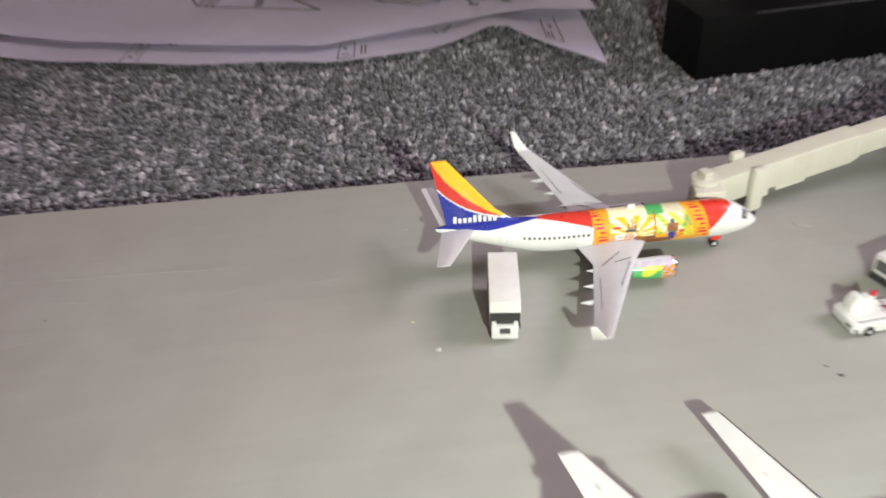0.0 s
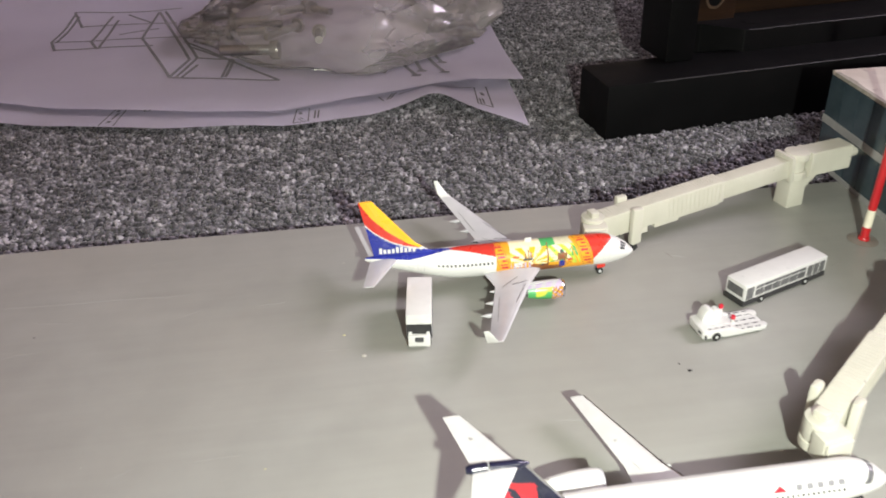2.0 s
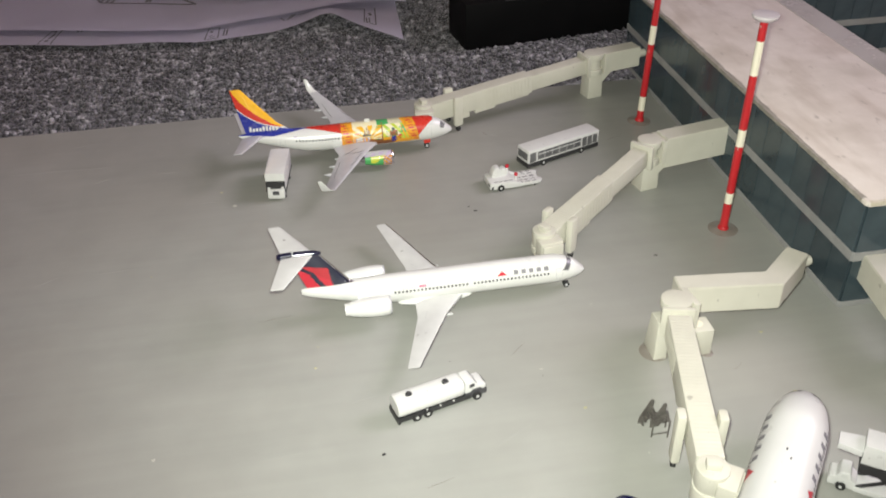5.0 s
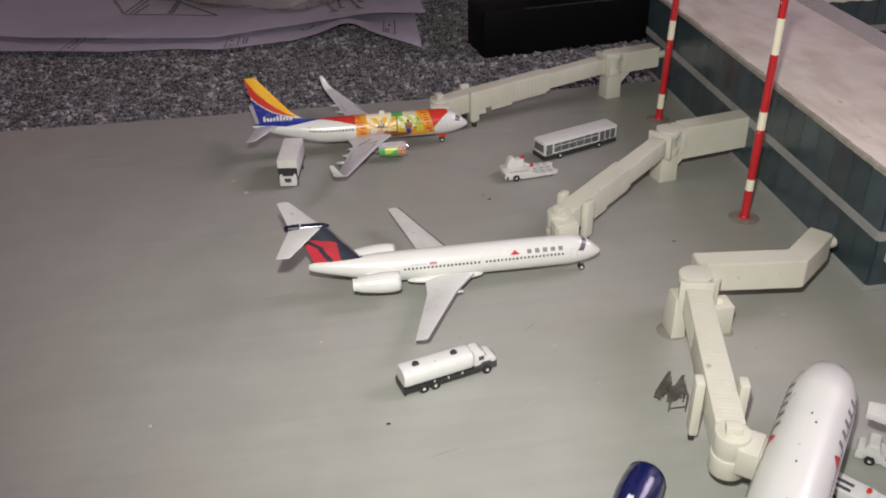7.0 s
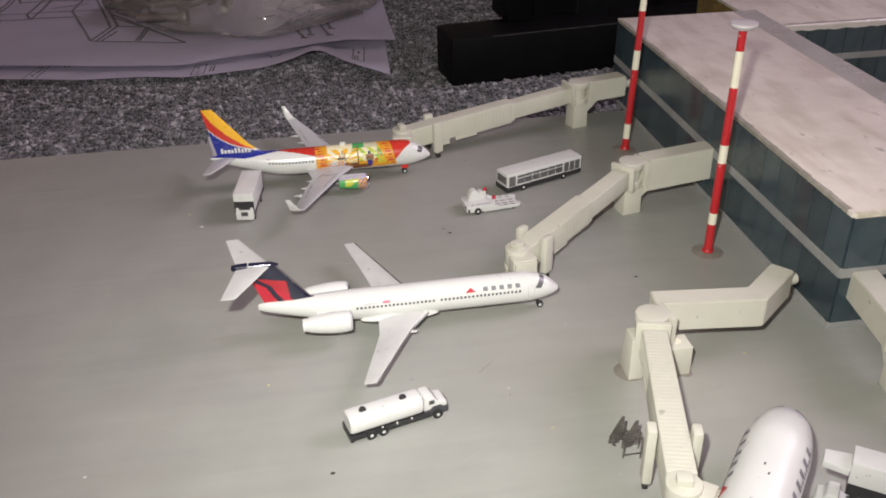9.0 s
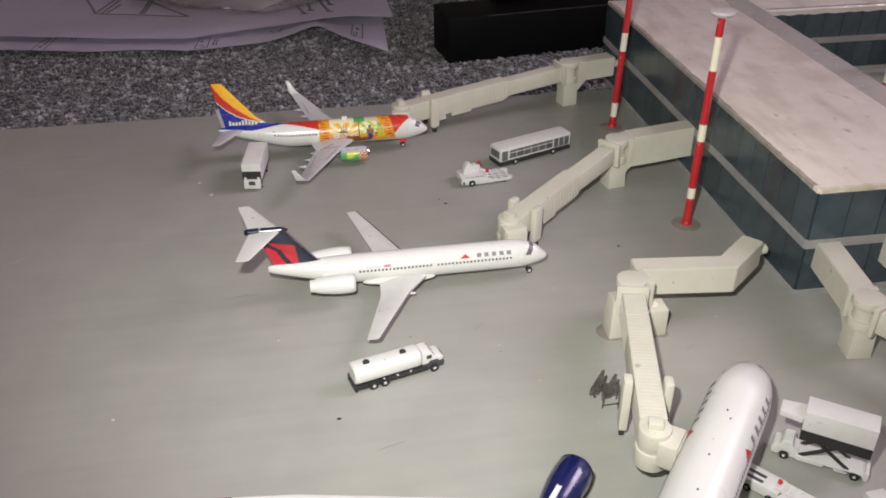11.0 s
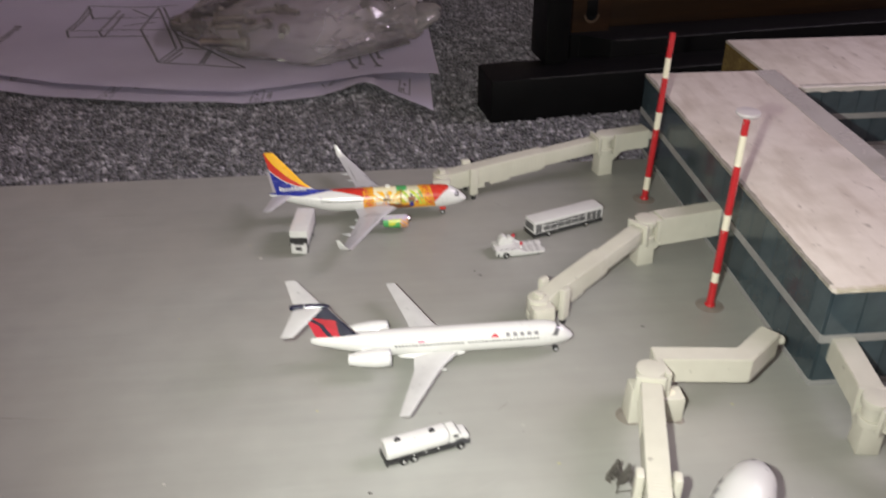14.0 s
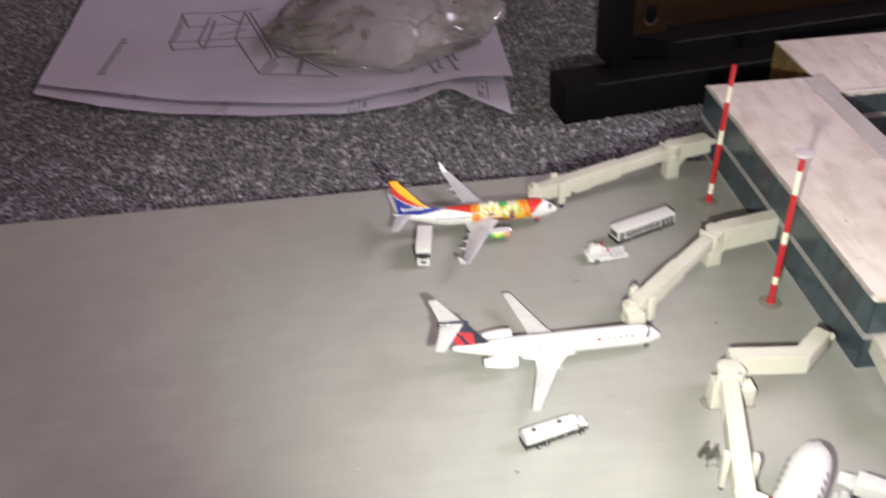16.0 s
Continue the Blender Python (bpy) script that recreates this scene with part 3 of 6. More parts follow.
def colourful_airliner(x, y, turn):
    """Twin-jet with a bright picture livery."""
    root = thing("model_airliner", x, y, 0, turn, "die-cast toy twin-jet with red, orange and picture livery on grey board", "model airplane", "model airliners")
    hull = Hull([(0, .05, .05, 7.2), (1.3, 1.75, 1.5, 7.5), (3.2, 2.9, 2.75, 8.0), (6, 3.95, 4.0, 8.5), (9, 4.6, 4.75, 8.8), (12, 4.7, 5.0, 8.9),
                 (50, 4.7, 5.0, 8.9), (58, 4.55, 4.75, 9.15), (66, 3.8, 3.8, 10.1), (74, 2.55, 2.6, 11.3), (81, 1.15, 1.3, 12.5), (84, .35, .45, 13.0)])
    mats = [WHITE, ROYAL, RED, ORANGE, CREAM, LEAF, LILAC, BROWN, YELLOW, LIME, SAGE]

    def paint(s, a):
        b = abs(a)
        lean = (b - 90) * 0.02
        if s > 57 and b < 51 - max(0, 71 - s) * 3.7:
            return 1
        if s < 8.0:
            return 0
        if s < 14.4 - lean:
            return 2 if b < (s - 6.2) * 12 else 0
        if s < 18.6 - lean * 1.5:
            return 3 if b < 128 else 0
        if s < 40.2:
            if b > 132:
                return 0
            if abs(s - 28.6) < 0.25:
                return 7 if b > 18 else 5
            if b > 108:
                return 6 if s > 33 else 3 if s < 24 else 7
            if s < 21.2 and b > 40:
                return (5 if b < 75 else 9) if math.sin(s * 3 + b * .1) > -.6 else 3
            if b < 30:
                return 5 if 26 < s < 30.5 else (4 if s > 27 else 10)
            if s < 28.6:
                return 3 if b > 92 else (9 if math.sin(s * 1.7 + b * .13) > .2 else 4)
            if b > 84 and s > 34:
                return 3 if math.sin(s * 4) > 0 else 6
            if b > 96:
                return 7
            ray = math.degrees(math.atan2(90 - b, (s - 34) * 7))
            return 4 if int((ray + 360) / 14) % 2 else 8
        if s < 44.6:
            return 3 if b < 126 else 0
        if s < 60 and b < 55 - (s - 44.6) * 3.5:
            return 2
        return 0

    part("fuselage", hull.skin(paint, 380, 168), mats, root, "white fuselage with red, blue and orange picture bands", 40)
    # pieces of the picture on both flanks
    for side in (1, -1):
        for s0, s1, a0, a1, mat, what in ((23.2, 25.0, 88, 118, ROYAL, "blue"), (22.6, 25.6, 62, 88, BROWN, "brown"), (23.6, 24.8, 50, 62, DARK_GREY, "dark"),
                                          (33.2, 36.4, 70, 78, DARK_GREY, "dark"), (34.4, 34.8, 40, 70, BROWN, "brown"), (35.4, 35.7, 48, 70, BROWN, "brown"),
                                          (33.6, 34.1, 50, 70, BROWN, "brown"), (36.4, 39.0, 84, 100, WHITE, "white"), (30.0, 31.0, 96, 104, DARK_GREY, "dark"),
                                          (20.8, 22.4, 84, 92, RED, "red"), (37.5, 39.6, 60, 66, RED, "red")):
            bm = bmesh.new()
            hull.patch(bm, s0, s1, side * a0, side * a1, 0.04, n=3)
            part("picture_patch", bm, mat, root, "plain " + what + " patch of the printed picture")
    # dull red bars round the two orange bands, with a beaded line on each of their edges
    for s, wide in ((41.2, 2.2), (15.3, 2.2)):
        for k in range(18):
            a = -118 + k * 13.2 + 3
            bm = bmesh.new()
            hull.patch(bm, s - (abs(a) - 90) * 0.024, s + wide * (0.6 + 0.4 * (k % 3 > 0)) - (abs(a) - 90) * 0.024, a, a + (6.0, 8.0, 4.5)[k % 3], 0.045, n=2)
            part("band_bar", bm, CRIMSON, root, "dull red bar on the orange band")
        for edge in (s - 0.6, s + wide + 0.3):
            bm = bmesh.new()
            for k in range(50):
                a = -118 + k * 4.8
                hull.patch(bm, edge - (abs(a) - 90) * 0.024, edge + 0.28 - (abs(a) - 90) * 0.024, a, a + 2.4, 0.045, n=1)
            part("beaded_line", bm, BROWN, root, "fine beaded line along the orange band")
    # the busy small detail of the picture: rigging, palm leaves, shore, grasses
    rng = random.Random(21)
    for side in (1, -1):
        for mat, what, count, s0, s1, a0, a1, w, h in ((BROWN, "brown", 46, 20.5, 39.5, 86, 110, 0.5, 2.6), (DARK_GREY, "dark", 22, 32.0, 37.5, 52, 84, 0.16, 5.0), (LEAF, "green", 24, 20.2, 27.5, 44, 92, 0.45, 4.0),
                                                      (WHITE, "white", 22, 29.5, 39.8, 48, 96, 0.5, 2.0), (LEAF, "green", 16, 27.0, 31.0, 26, 44, 0.5, 3.5), (ROYAL, "blue", 8, 22.8, 25.4, 92, 112, 0.4, 4.0),
                                                      (RED, "red", 10, 22.6, 39.0, 62, 98, 0.35, 2.0), (LIME, "yellow-green", 20, 20.0, 33.0, 52, 104, 0.5, 3.0)):
            bm = bmesh.new()
            for k in range(count):
                x0, a = rng.uniform(s0, s1), rng.uniform(a0, a1)
                hull.patch(bm, x0, x0 + w * rng.uniform(0.4, 1.3), side * a, side * (a + h * rng.uniform(0.4, 1.3)), 0.05 + 0.002 * rng.random(), slant=rng.uniform(-0.4, 0.4), n=1)
            part("picture_strokes", bm, mat, root, "fine " + what + " strokes of the printed picture")
    window_row(hull, root, 45.6, 63.0, 1.25, 76, 4.2, 0.62)
    cockpit(hull, root, 3.0, 4.9, 16, 66, 0.35)
    doors(hull, root, (9.0, 66.5), 66, 104, 1.9)
    bm = bmesh.new()
    for side in (1, -1):
        hull.patch(bm, 61.8, 63.2, side * 53, side * 60, 0.05)
    part("flag_print", bm, [LILAC], root, "tiny printed flag")

    def fin_paint(u, v):
        low = 0.50 * (1 - u) ** 1.5 + 0.09
        if v < low or v < 0.07:
            return 1
        if v < low + 0.035:
            return 0
        if v < 1.07 - 1.0 * u:
            return 2
        return 8

    lead = [(60.5, 13.3, 0), (65.0, 14.6, 0.08), (69.0, 17.6, 0.22), (80.9, 32.2, 1)]
    trail = [(81.0, 12.6, 0), (84.9, 32.2, 1)]
    fin("tail_fin", (lead, trail), 1.5, fin_paint, mats, root, "tail fin in yellow, red and blue")
    for side in (1, -1):
        bm = bmesh.new()
        for k in range(9):
            x0 = 79.6 - k * 1.25
            box(bm, -x0, side * 0.78 - 0.06, 14.8 - k * 0.02, -x0 + 0.85, side * 0.78 + 0.06, 16.1 + (0.6 if k in (0, 4, 5) else 0))
        part("fin_bar", bm, WHITE, root, "row of small white printed bars")
    wing("wing", [(3.6, 30.4, 18.0, 6.1, 2.3, 0), (13.0, 36.2, 10.6, 7.0, 1.4, 0), (42.6, 50.6, 4.0, 9.2, 0.55, 0), (43.8, 52.2, 3.2, 10.2, 0.45, 0.9), (45.0, 55.2, 1.4, 14.8, 0.3, 1.35)],
         [SATIN_GREY, WHITE], root, "grey wing with an upturned white tip", lambda out: 1 if out > 43 else 0)
    wing("tailplane", [(1.4, 74.2, 8.4, 12.7, 0.9, 0), (17.8, 82.6, 3.2, 14.4, 0.35, 0)], SATIN_GREY, root, "grey tailplane")

    def pick(u, a):
        down = abs(((a + 180) % 360) - 180)
        if u < 0.07:
            return 4
        if down < 48:
            return 3 if math.sin(u * 23 + a * 0.05) > -0.2 else 0
        if u < 0.36:
            return 5 if math.sin(u * 47 + a * 0.21) > 0.1 else (6 if math.sin(u * 31 - a * 0.17) > 0 else 3)
        if down < 92 + 20 * math.sin(u * 11):
            return 1 if u < 0.8 else 2
        return 2

    for side in (1, -1):
        nacelle(root, 25.8, 11.2, 2.85, side * 12.6, 4.1, [SATIN_GREY, LIME, LEAF, LILAC, CHROME, BROWN, ORANGE], pick)
        bm = bmesh.new()
        prism(bm, [(-27.5, -0.35), (-40, -0.35), (-40, 0.35), (-27.5, 0.35)], 6.0, 7.2, Matrix.Translation((0, side * 12.6, 0)))
        part("pylon", bm, SATIN_GREY, root)
        for out, s in ((15.0, 43.4), (21.5, 45.8), (28.0, 48.4)):
            flap_track(root, s, side * out, 5.9 + out * 0.065, 5.6, 0.62)
        panel_lines(root, [((-37.0, side * 12.6, 8.0), (-42.0, side * 14.0, 8.0)), ((-39.5, side * 10, 8.0), (-45, side * 14.6, 7.75)), ((-38, side * 14.5, 8.15), (-43, side * 24, 8.5)), ((-47.0, side * 20, 7.9), (-51.5, side * 38, 9.1))])
    wheels(root, 10.4, 0, 1.05, 0.55, 5.0, "nose_gear")
    for side in (1, -1):
        wheels(root, 42.0, side * 7.0, 1.35, 0.75, 5.0)
    bm = bmesh.new()
    for side in (1, -1):
        box(bm, -11.6, side * 0.95 - 0.06, 2.4, -9.0, side * 0.95 + 0.06, 4.4)
    part("gear_door", bm, RED, root, "red nose gear doors")
    bm = bmesh.new()
    prism(bm, [(-33, -0.1), (-35, -0.1), (-35, 0.1), (-33, 0.1)], 13.6, 15.2)
    part("antenna", bm, WHITE, root)
    return root


def rear_engine_airliner(x, y, turn):
    """White T-tail twin-jet with engines beside the tail."""
    root = thing("model_airliner", x, y, 0, turn, "white die-cast toy T-tail jet with rear engines on grey board", "model airplane", "model airliners")
    hull = Hull([(0, .05, .05, 6.2), (1.4, 1.75, 1.6, 6.5), (4, 3.1, 3.15, 7.2), (7.5, 3.95, 4.2, 7.55), (11, 4.3, 4.6, 7.7), (58, 4.3, 4.6, 7.7), (66, 4.1, 4.3, 7.95),
                 (75.6, 2.95, 3.1, 8.8), (84, 1.5, 1.9, 9.6), (87, .8, 1.35, 9.9), (88.2, .25, .9, 10.0)])
    part("fuselage", hull.skin(lambda s, a: 0, 120, 56), [WHITE], root, "glossy white fuselage", 40)
    window_row(hull, root, 12.6, 60.5, 1.16, 77, 4.2, 0.6, gaps=((36.5, 37.4),))
    for side in (1, -1):
        bm = bmesh.new()
        for k in range(9):
            a = 2 + k * 7.6
            back = 0.02 * k * k
            hull.patch(bm, 4.9 + back, 6.3 + back * 1.35, side * a, side * (a + 7.6), 0.045, n=2)
        part("windscreen", bm, GREY_PRINT, root, "dark grey printed wrap-round windscreen")
    doors(hull, root, (8.3,), 60, 104, 2.0)
    bars(hull, root, 12.8, 2.4, 1.35, 5, 46, 62, INK, "name_bar", "row of dark printed bars")
    for side in (1, -1):
        bm = bmesh.new()
        hull.patch(bm, 51.0, 53.2, side * 57, side * 67, 0.05)
        part("flag_print", bm, [FLAG_PINK], root, "tiny printed flag")
    emblem(hull, root, 25.9, 29.0, 44, 62)
    bars(hull, root, 54.2, 0.75, 0.4, 6, 60, 66, INK_PALE, "registration_bar", "tiny grey printed bars")
    mats = [CRIMSON, NAVY_DARK, CHROME, DEEP_RED]

    def fin_paint(u, v):
        if u > 0.965 - v * 0.02:
            return 2
        if u > 0.76 + v * 0.08 or v > 0.66 - (u - 0.5) * 0.2 or (u > 0.52 + v * 0.5 and v < 0.5):
            return 1
        if abs(v - (0.50 - (u - 0.30) * 0.9)) < 0.075 and u < 0.40:
            return 1
        if abs(u - 0.36 + 0.10 * v) < 0.065 and v < 0.44:
            return 1
        return 3 if v > 0.52 - (u - 0.3) * 0.9 else 0

    lead = [(69.4, 11.0, 0), (73.4, 12.6, 0.12), (81.6, 23.0, 1)]
    trail = [(86.0, 10.4, 0), (90.8, 23.0, 1)]
    fin("tail_fin", (lead, trail), 1.4, fin_paint, mats, root, "red tail fin with navy bands and a bright leading edge")
    wing("tailplane", [(0.4, 83.4, 9.2, 23.4, 0.8, 0), (16.0, 92.4, 3.8, 23.6, 0.35, 0)], PALE_GREY, root, "pale grey high tailplane")
    bm = bmesh.new()
    for a, b, r in ((81.2, 83.2, (0.3, 1.0)), (83.2, 89.2, (1.0, 1.15)), (89.6, 92.8, (1.2, 1.1)), (92.8, 94.0, (1.1, 0.7))):
        cyl(bm, (-a, 0, 23.5), (-b, 0, 23.5), r[0], r[1], seg=20)
    part("tail_fairing", bm, NAVY_DARK, root, "glossy navy bullet fairing on the fin tip", 50)
    wing("wing", [(3.2, 40.0, 14.6, 4.5, 1.8, 0), (13.0, 46.4, 8.8, 5.2, 1.0, 0), (36.6, 58.1, 3.5, 7.1, 0.4, 0)], PALE_GREY, root, "pale grey swept wing")
    wing("leading_edge", [(4.2, 39.75, 1.0, 4.62, 0.75, 0), (13.0, 46.15, 0.75, 5.3, 0.5, 0), (36.6, 57.9, 0.5, 7.15, 0.3, 0)], CHROME, root, "bare metal leading edge")
    for side in (1, -1):
        nacelle(root, 62.4, 12.0, 3.05, side * 7.9, 7.5, [WHITE], lambda u, a: 0, lip=SATIN_GREY, core=WHITE)
        bm = bmesh.new()
        box(bm, -72, side * 4.5 - 1.6, 7.2, -63.5, side * 4.5 + 1.6, 8.2, 0.2)
        part("pylon", bm, WHITE, root)
        bm = bmesh.new()
        box(bm, -46.6, side * 12.6 - 0.25, 4.4, -44.6, side * 12.6 + 0.25, 5.1, 0.2)
        part("strake", bm, PALE_GREY, root, "small pale fence under the wing")
        panel_lines(root, [((-50.2, side * 6, 5.2), (-53, side * 14, 5.7))], mat=SATIN_GREY, wide=0.06)
        bm = bmesh.new()
        bmesh.ops.create_uvsphere(bm, u_segments=28, v_segments=14, radius=1.0)
        for v in bm.verts:
            v.co = Vector((-48.4 + v.co.x * 11.5, side * (3.4 + v.co.y * 1.9), 4.3 + v.co.z * 1.25))
        part("wing_root_fairing", bm, WHITE, root, smooth=60)
        wheels(root, 52.0, side * 5.2, 1.35, 0.7, 4.4)
    wheels(root, 5.6, 0, 1.0, 0.55, 4.0, "nose_gear")
    return root


def wide_body_airliner(x, y, turn):
    """Large white twin-jet with navy engines."""
    root = thing("model_airliner", x, y, 0, turn, "large white die-cast toy wide-body jet with navy engines on grey board", "model airplane", "model airliners")
    hull = Hull([(0, .05, .05, 11.0), (1.8, 2.7, 2.4, 11.3), (5, 4.7, 4.4, 12.0), (10, 6.3, 6.2, 12.8), (17, 7.35, 7.5, 13.2), (24, 7.45, 7.6, 13.2), (105, 7.45, 7.6, 13.2),
                 (125, 6.5, 6.5, 14.3), (145, 4.1, 4.2, 16.5), (160, 1.8, 2.0, 18.4), (167, .4, .5, 19.2)])
    part("fuselage", hull.skin(lambda s, a: 0, 150, 72), [WHITE], root, "glossy white fuselage", 40)
    window_row(hull, root, 16, 136, 1.35, 70, 3.0, 0.7, gaps=((30, 33), (62, 64), (104, 107)))
    cockpit(hull, root, 3.6, 6.2, 14, 64, 0.5)
    doors(hull, root, (12.0, 44.0, 98.0, 132.0), 62, 104, 2.7)
    bars(hull, root, 18.3, 3.6, 1.5, 5, 52, 67, INK, "name_bar", "row of dark printed bars")
    emblem(hull, root, 36.2, 40.6, 50, 68)
    lead = [(126, 20.0, 0), (133, 22, 0.1), (156, 42.5, 1)]
    trail = [(158, 19.5, 0), (166, 42.5, 1)]
    fin("tail_fin", (lead, trail), 2.2, lambda u, v: 0 if v < 0.5 - (u - 0.5) * 0.8 else 1, [CRIMSON, NAVY], root, "red and navy tail fin")
    wing("tailplane", [(2.0, 143, 14, 17.6, 1.3, 0), (23.5, 158, 5.5, 19.4, 0.5, 0)], SATIN_GREY, root)
    wing("wing", [(5.5, 51.6, 33, 9.2, 4.0, 0), (26, 65.2, 18.5, 10.4, 2.0, 0), (74, 95.0, 6.6, 14.6, 0.8, 0), (80, 100.0, 4.6, 15.6, 0.55, 0.1), (84.0, 104.0, 3.3, 16.8, 0.4, 0.25), (85.0, 105.0, 3.0, 17.2, 0.35, 0.3), (89.4, 109.6, 1.2, 18.8, 0.25, 0.4)],
         [PALE_GREY, MAGENTA, NAVY], root, "white wing with a magenta and navy curved tip", lambda out: 0 if out < 83.5 else (2 if out < 84.9 else 1))
    for side in (1, -1):
        nacelle(root, 51.0, 15.5, 4.4, side * 28.0, 6.6, [NAVY, WHITE], lambda u, a: 0, lip=NAVY)
        bm = bmesh.new()
        prism(bm, [(-56, -0.6), (-72, -0.6), (-72, 0.6), (-56, 0.6)], 9.5, 10.6, Matrix.Translation((0, side * 28.0, 0)))
        part("pylon", bm, WHITE, root)
        wheels(root, 84, side * 13, 1.9, 1.1, 9.0)
    wheels(root, 16, 0, 1.5, 0.8, 7.0, "nose_gear")
    bm = bmesh.new()
    for s, a in ((31, 4), (33.5, -6), (47, 3), (58, -2)):
        p = hull.point(s, a, 0.0)
        cyl(bm, p, p + Vector((0, 0, 0.35)), 0.22, 0.15, seg=8)
    part("antenna", bm, DARK_GREY, root, "tiny dark antenna dots")
    return root


# ---- jet bridges ----
def jet_bridge(column, corridor, cab, head_turn, heights, outer_from=0.4, legs_at=0.82, stair=False, peg=True, socket=False, label="", peg_way=None, start=None, drop=0.0, broad=3.8):
    """A passenger bridge of ivory resin. column: plan of the rotunda; corridor: plan points from the rotunda to the building; cab: plan of the cab's drum;
    heights: floor at the rotunda and at the cab; the parts are laid out in the board's own axes."""
    cx, cy = column
    root = thing("jet_bridge", cx, cy, 0, 0, label or "ivory resin toy jet bridge with stepped tunnel standing on grey board", "jet bridge", "jet bridges")
    floor, low = heights
    tall = 8.9
    # column, splayed at the foot
    toward = math.degrees(math.atan2(corridor[0][1] - cy, corridor[0][0] - cx))
    turn = Matrix.Rotation(radians(toward), 4, "Z")
    bm = bmesh.new()
    if socket:
        box(bm, -6.6, -4.6, 0.0, -2.6, 3.0, 12.5, 0.4, taper=0.72)
        box(bm, 3.6, -5.2, 0.0, 10.4, 1.2, 9.0, 0.4)
    else:
        box(bm, -3.6, -3.4, 0.0, 3.6, 3.4, floor, 0.3, turn, 0.94)
    col = part("column", bm, BRIDGE, root, smooth=40)
    if socket:
        bm = bmesh.new()
        cyl(bm, (-4.9, -0.9, 0.0), (-4.9, -0.9, 0.35), 4.3, 3.2, seg=32)
        cyl(bm, (9.6, -4.4, 0.0), (9.6, -4.4, 0.3), 1.9, 1.2, seg=20)
        part("glue_blob", bm, FOOT_GREY, col, "dull glue round the foot", 40)
        bm = bmesh.new()
        cyl(bm, (6.6, -1.4, 8.6), (6.6, -1.4, 9.03), 1.7, seg=20)
        part("socket", bm, POLE_WHITE, col, "pale round peg socket", 40)
    else:
        bm = bmesh.new()
        prism(bm, [(3.0, floor - 0.1), (8.0, floor - 0.1), (3.0, floor - 5.0)], -3.0, 3.0, turn @ Matrix.Rotation(radians(90), 4, "X"))
        part("bracket", bm, BRIDGE, col, "slanted support bracket")
    # rotunda
    bm = bmesh.new()
    cyl(bm, (0, 0, floor - 0.5), (0, 0, floor + 2.2), 4.3, seg=36, bevel=0.3)
    cyl(bm, (0, 0, floor + 2.2), (0, 0, floor + tall - 2.4), 3.3, seg=36)
    cyl(bm, (0, 0, floor + tall - 2.4), (0, 0, floor + tall + 0.2), 4.4, seg=36, bevel=0.4)
    part("rotunda", bm, BRIDGE, root, "round drum over the column", 40)
    # corridor to the building, mitred at its bends
    pts = [Vector((x - cx, y - cy, 0)) for x, y in corridor]
    pts = [Vector((start[0] - cx, start[1] - cy, 0)) if start else pts[0].normalized() * 5.0] + pts
    bm = bmesh.new()
    rings = []
    for i, p in enumerate(pts):
        ways = []
        if i:
            ways.append((p - pts[i - 1]).normalized())
        if i + 1 < len(pts):
            ways.append((pts[i + 1] - p).normalized())
        mid = sum(ways, Vector()).normalized()
        k = 1 / max(mid.dot(ways[0]), 0.5)
        side = Vector((-mid.y, mid.x, 0)) * k
        w = broad
        rings.append([p + side * w + Vector((0, 0, floor - drop)), p + side * w + Vector((0, 0, floor + tall + drop * 0.3)), p - side * w + Vector((0, 0, floor + tall + drop * 0.3)), p - side * w + Vector((0, 0, floor - drop))])
    loft(bm, rings)
    bmesh.ops.bevel(bm, geom=[e for e in bm.edges], offset=0.3, segments=2, affect="EDGES")
    hall = part("corridor", bm, BRIDGE, root, "box corridor to the terminal", 40)
    if peg:
        end, out = pts[-1], Vector((*peg_way, 0)).normalized() if peg_way else (pts[-1] - pts[-2]).normalized()
        bm = bmesh.new()
        cyl(bm, end + Vector((0, 0, floor + 4.2)), end + out * 5.2 + Vector((0, 0, floor + 4.2)), 1.7, seg=20, bevel=0.7)
        part("peg", bm, BRIDGE, hall, "short round mounting peg", 40)
    # portal frame between rotunda and tunnel
    k = Vector((cab[0] - cx, cab[1] - cy, 0))
    way = k.normalized()
    start = way * 3.6
    a, b = start + Vector((0, 0, floor)), k - way * 3.0 + Vector((0, 0, low))
    m, length = along(a, b)
    bm = bmesh.new()
    box(bm, 0.2, -4.5, -0.2, 1.6, 4.5, tall + 0.2, 0.25, m)
    part("portal_frame", bm, BRIDGE, root, "flat frame where the tunnel starts", 40)
    bm = bmesh.new()
    box(bm, 3.4, -4.2, floor - 0.2, 5.2, 4.2, floor + tall + 0.15, 0.25, turn)
    part("corridor_frame", bm, BRIDGE, root, "flat frame where the corridor starts", 40)
    # telescoping tunnel
    bm = bmesh.new()
    box(bm, 0.5, -2.9, 0.9, length * outer_from + 3, 2.9, 7.5, 0.3, m)
    inner = part("inner_tunnel", bm, BRIDGE, root, "narrow tunnel section", 40)
    bm = bmesh.new()
    box(bm, length * outer_from, -3.25, 0.2, length, 3.25, 8.2, 0.35, m)
    outer = part("outer_tunnel", bm, BRIDGE, root, "wider ribbed tunnel section", 40)
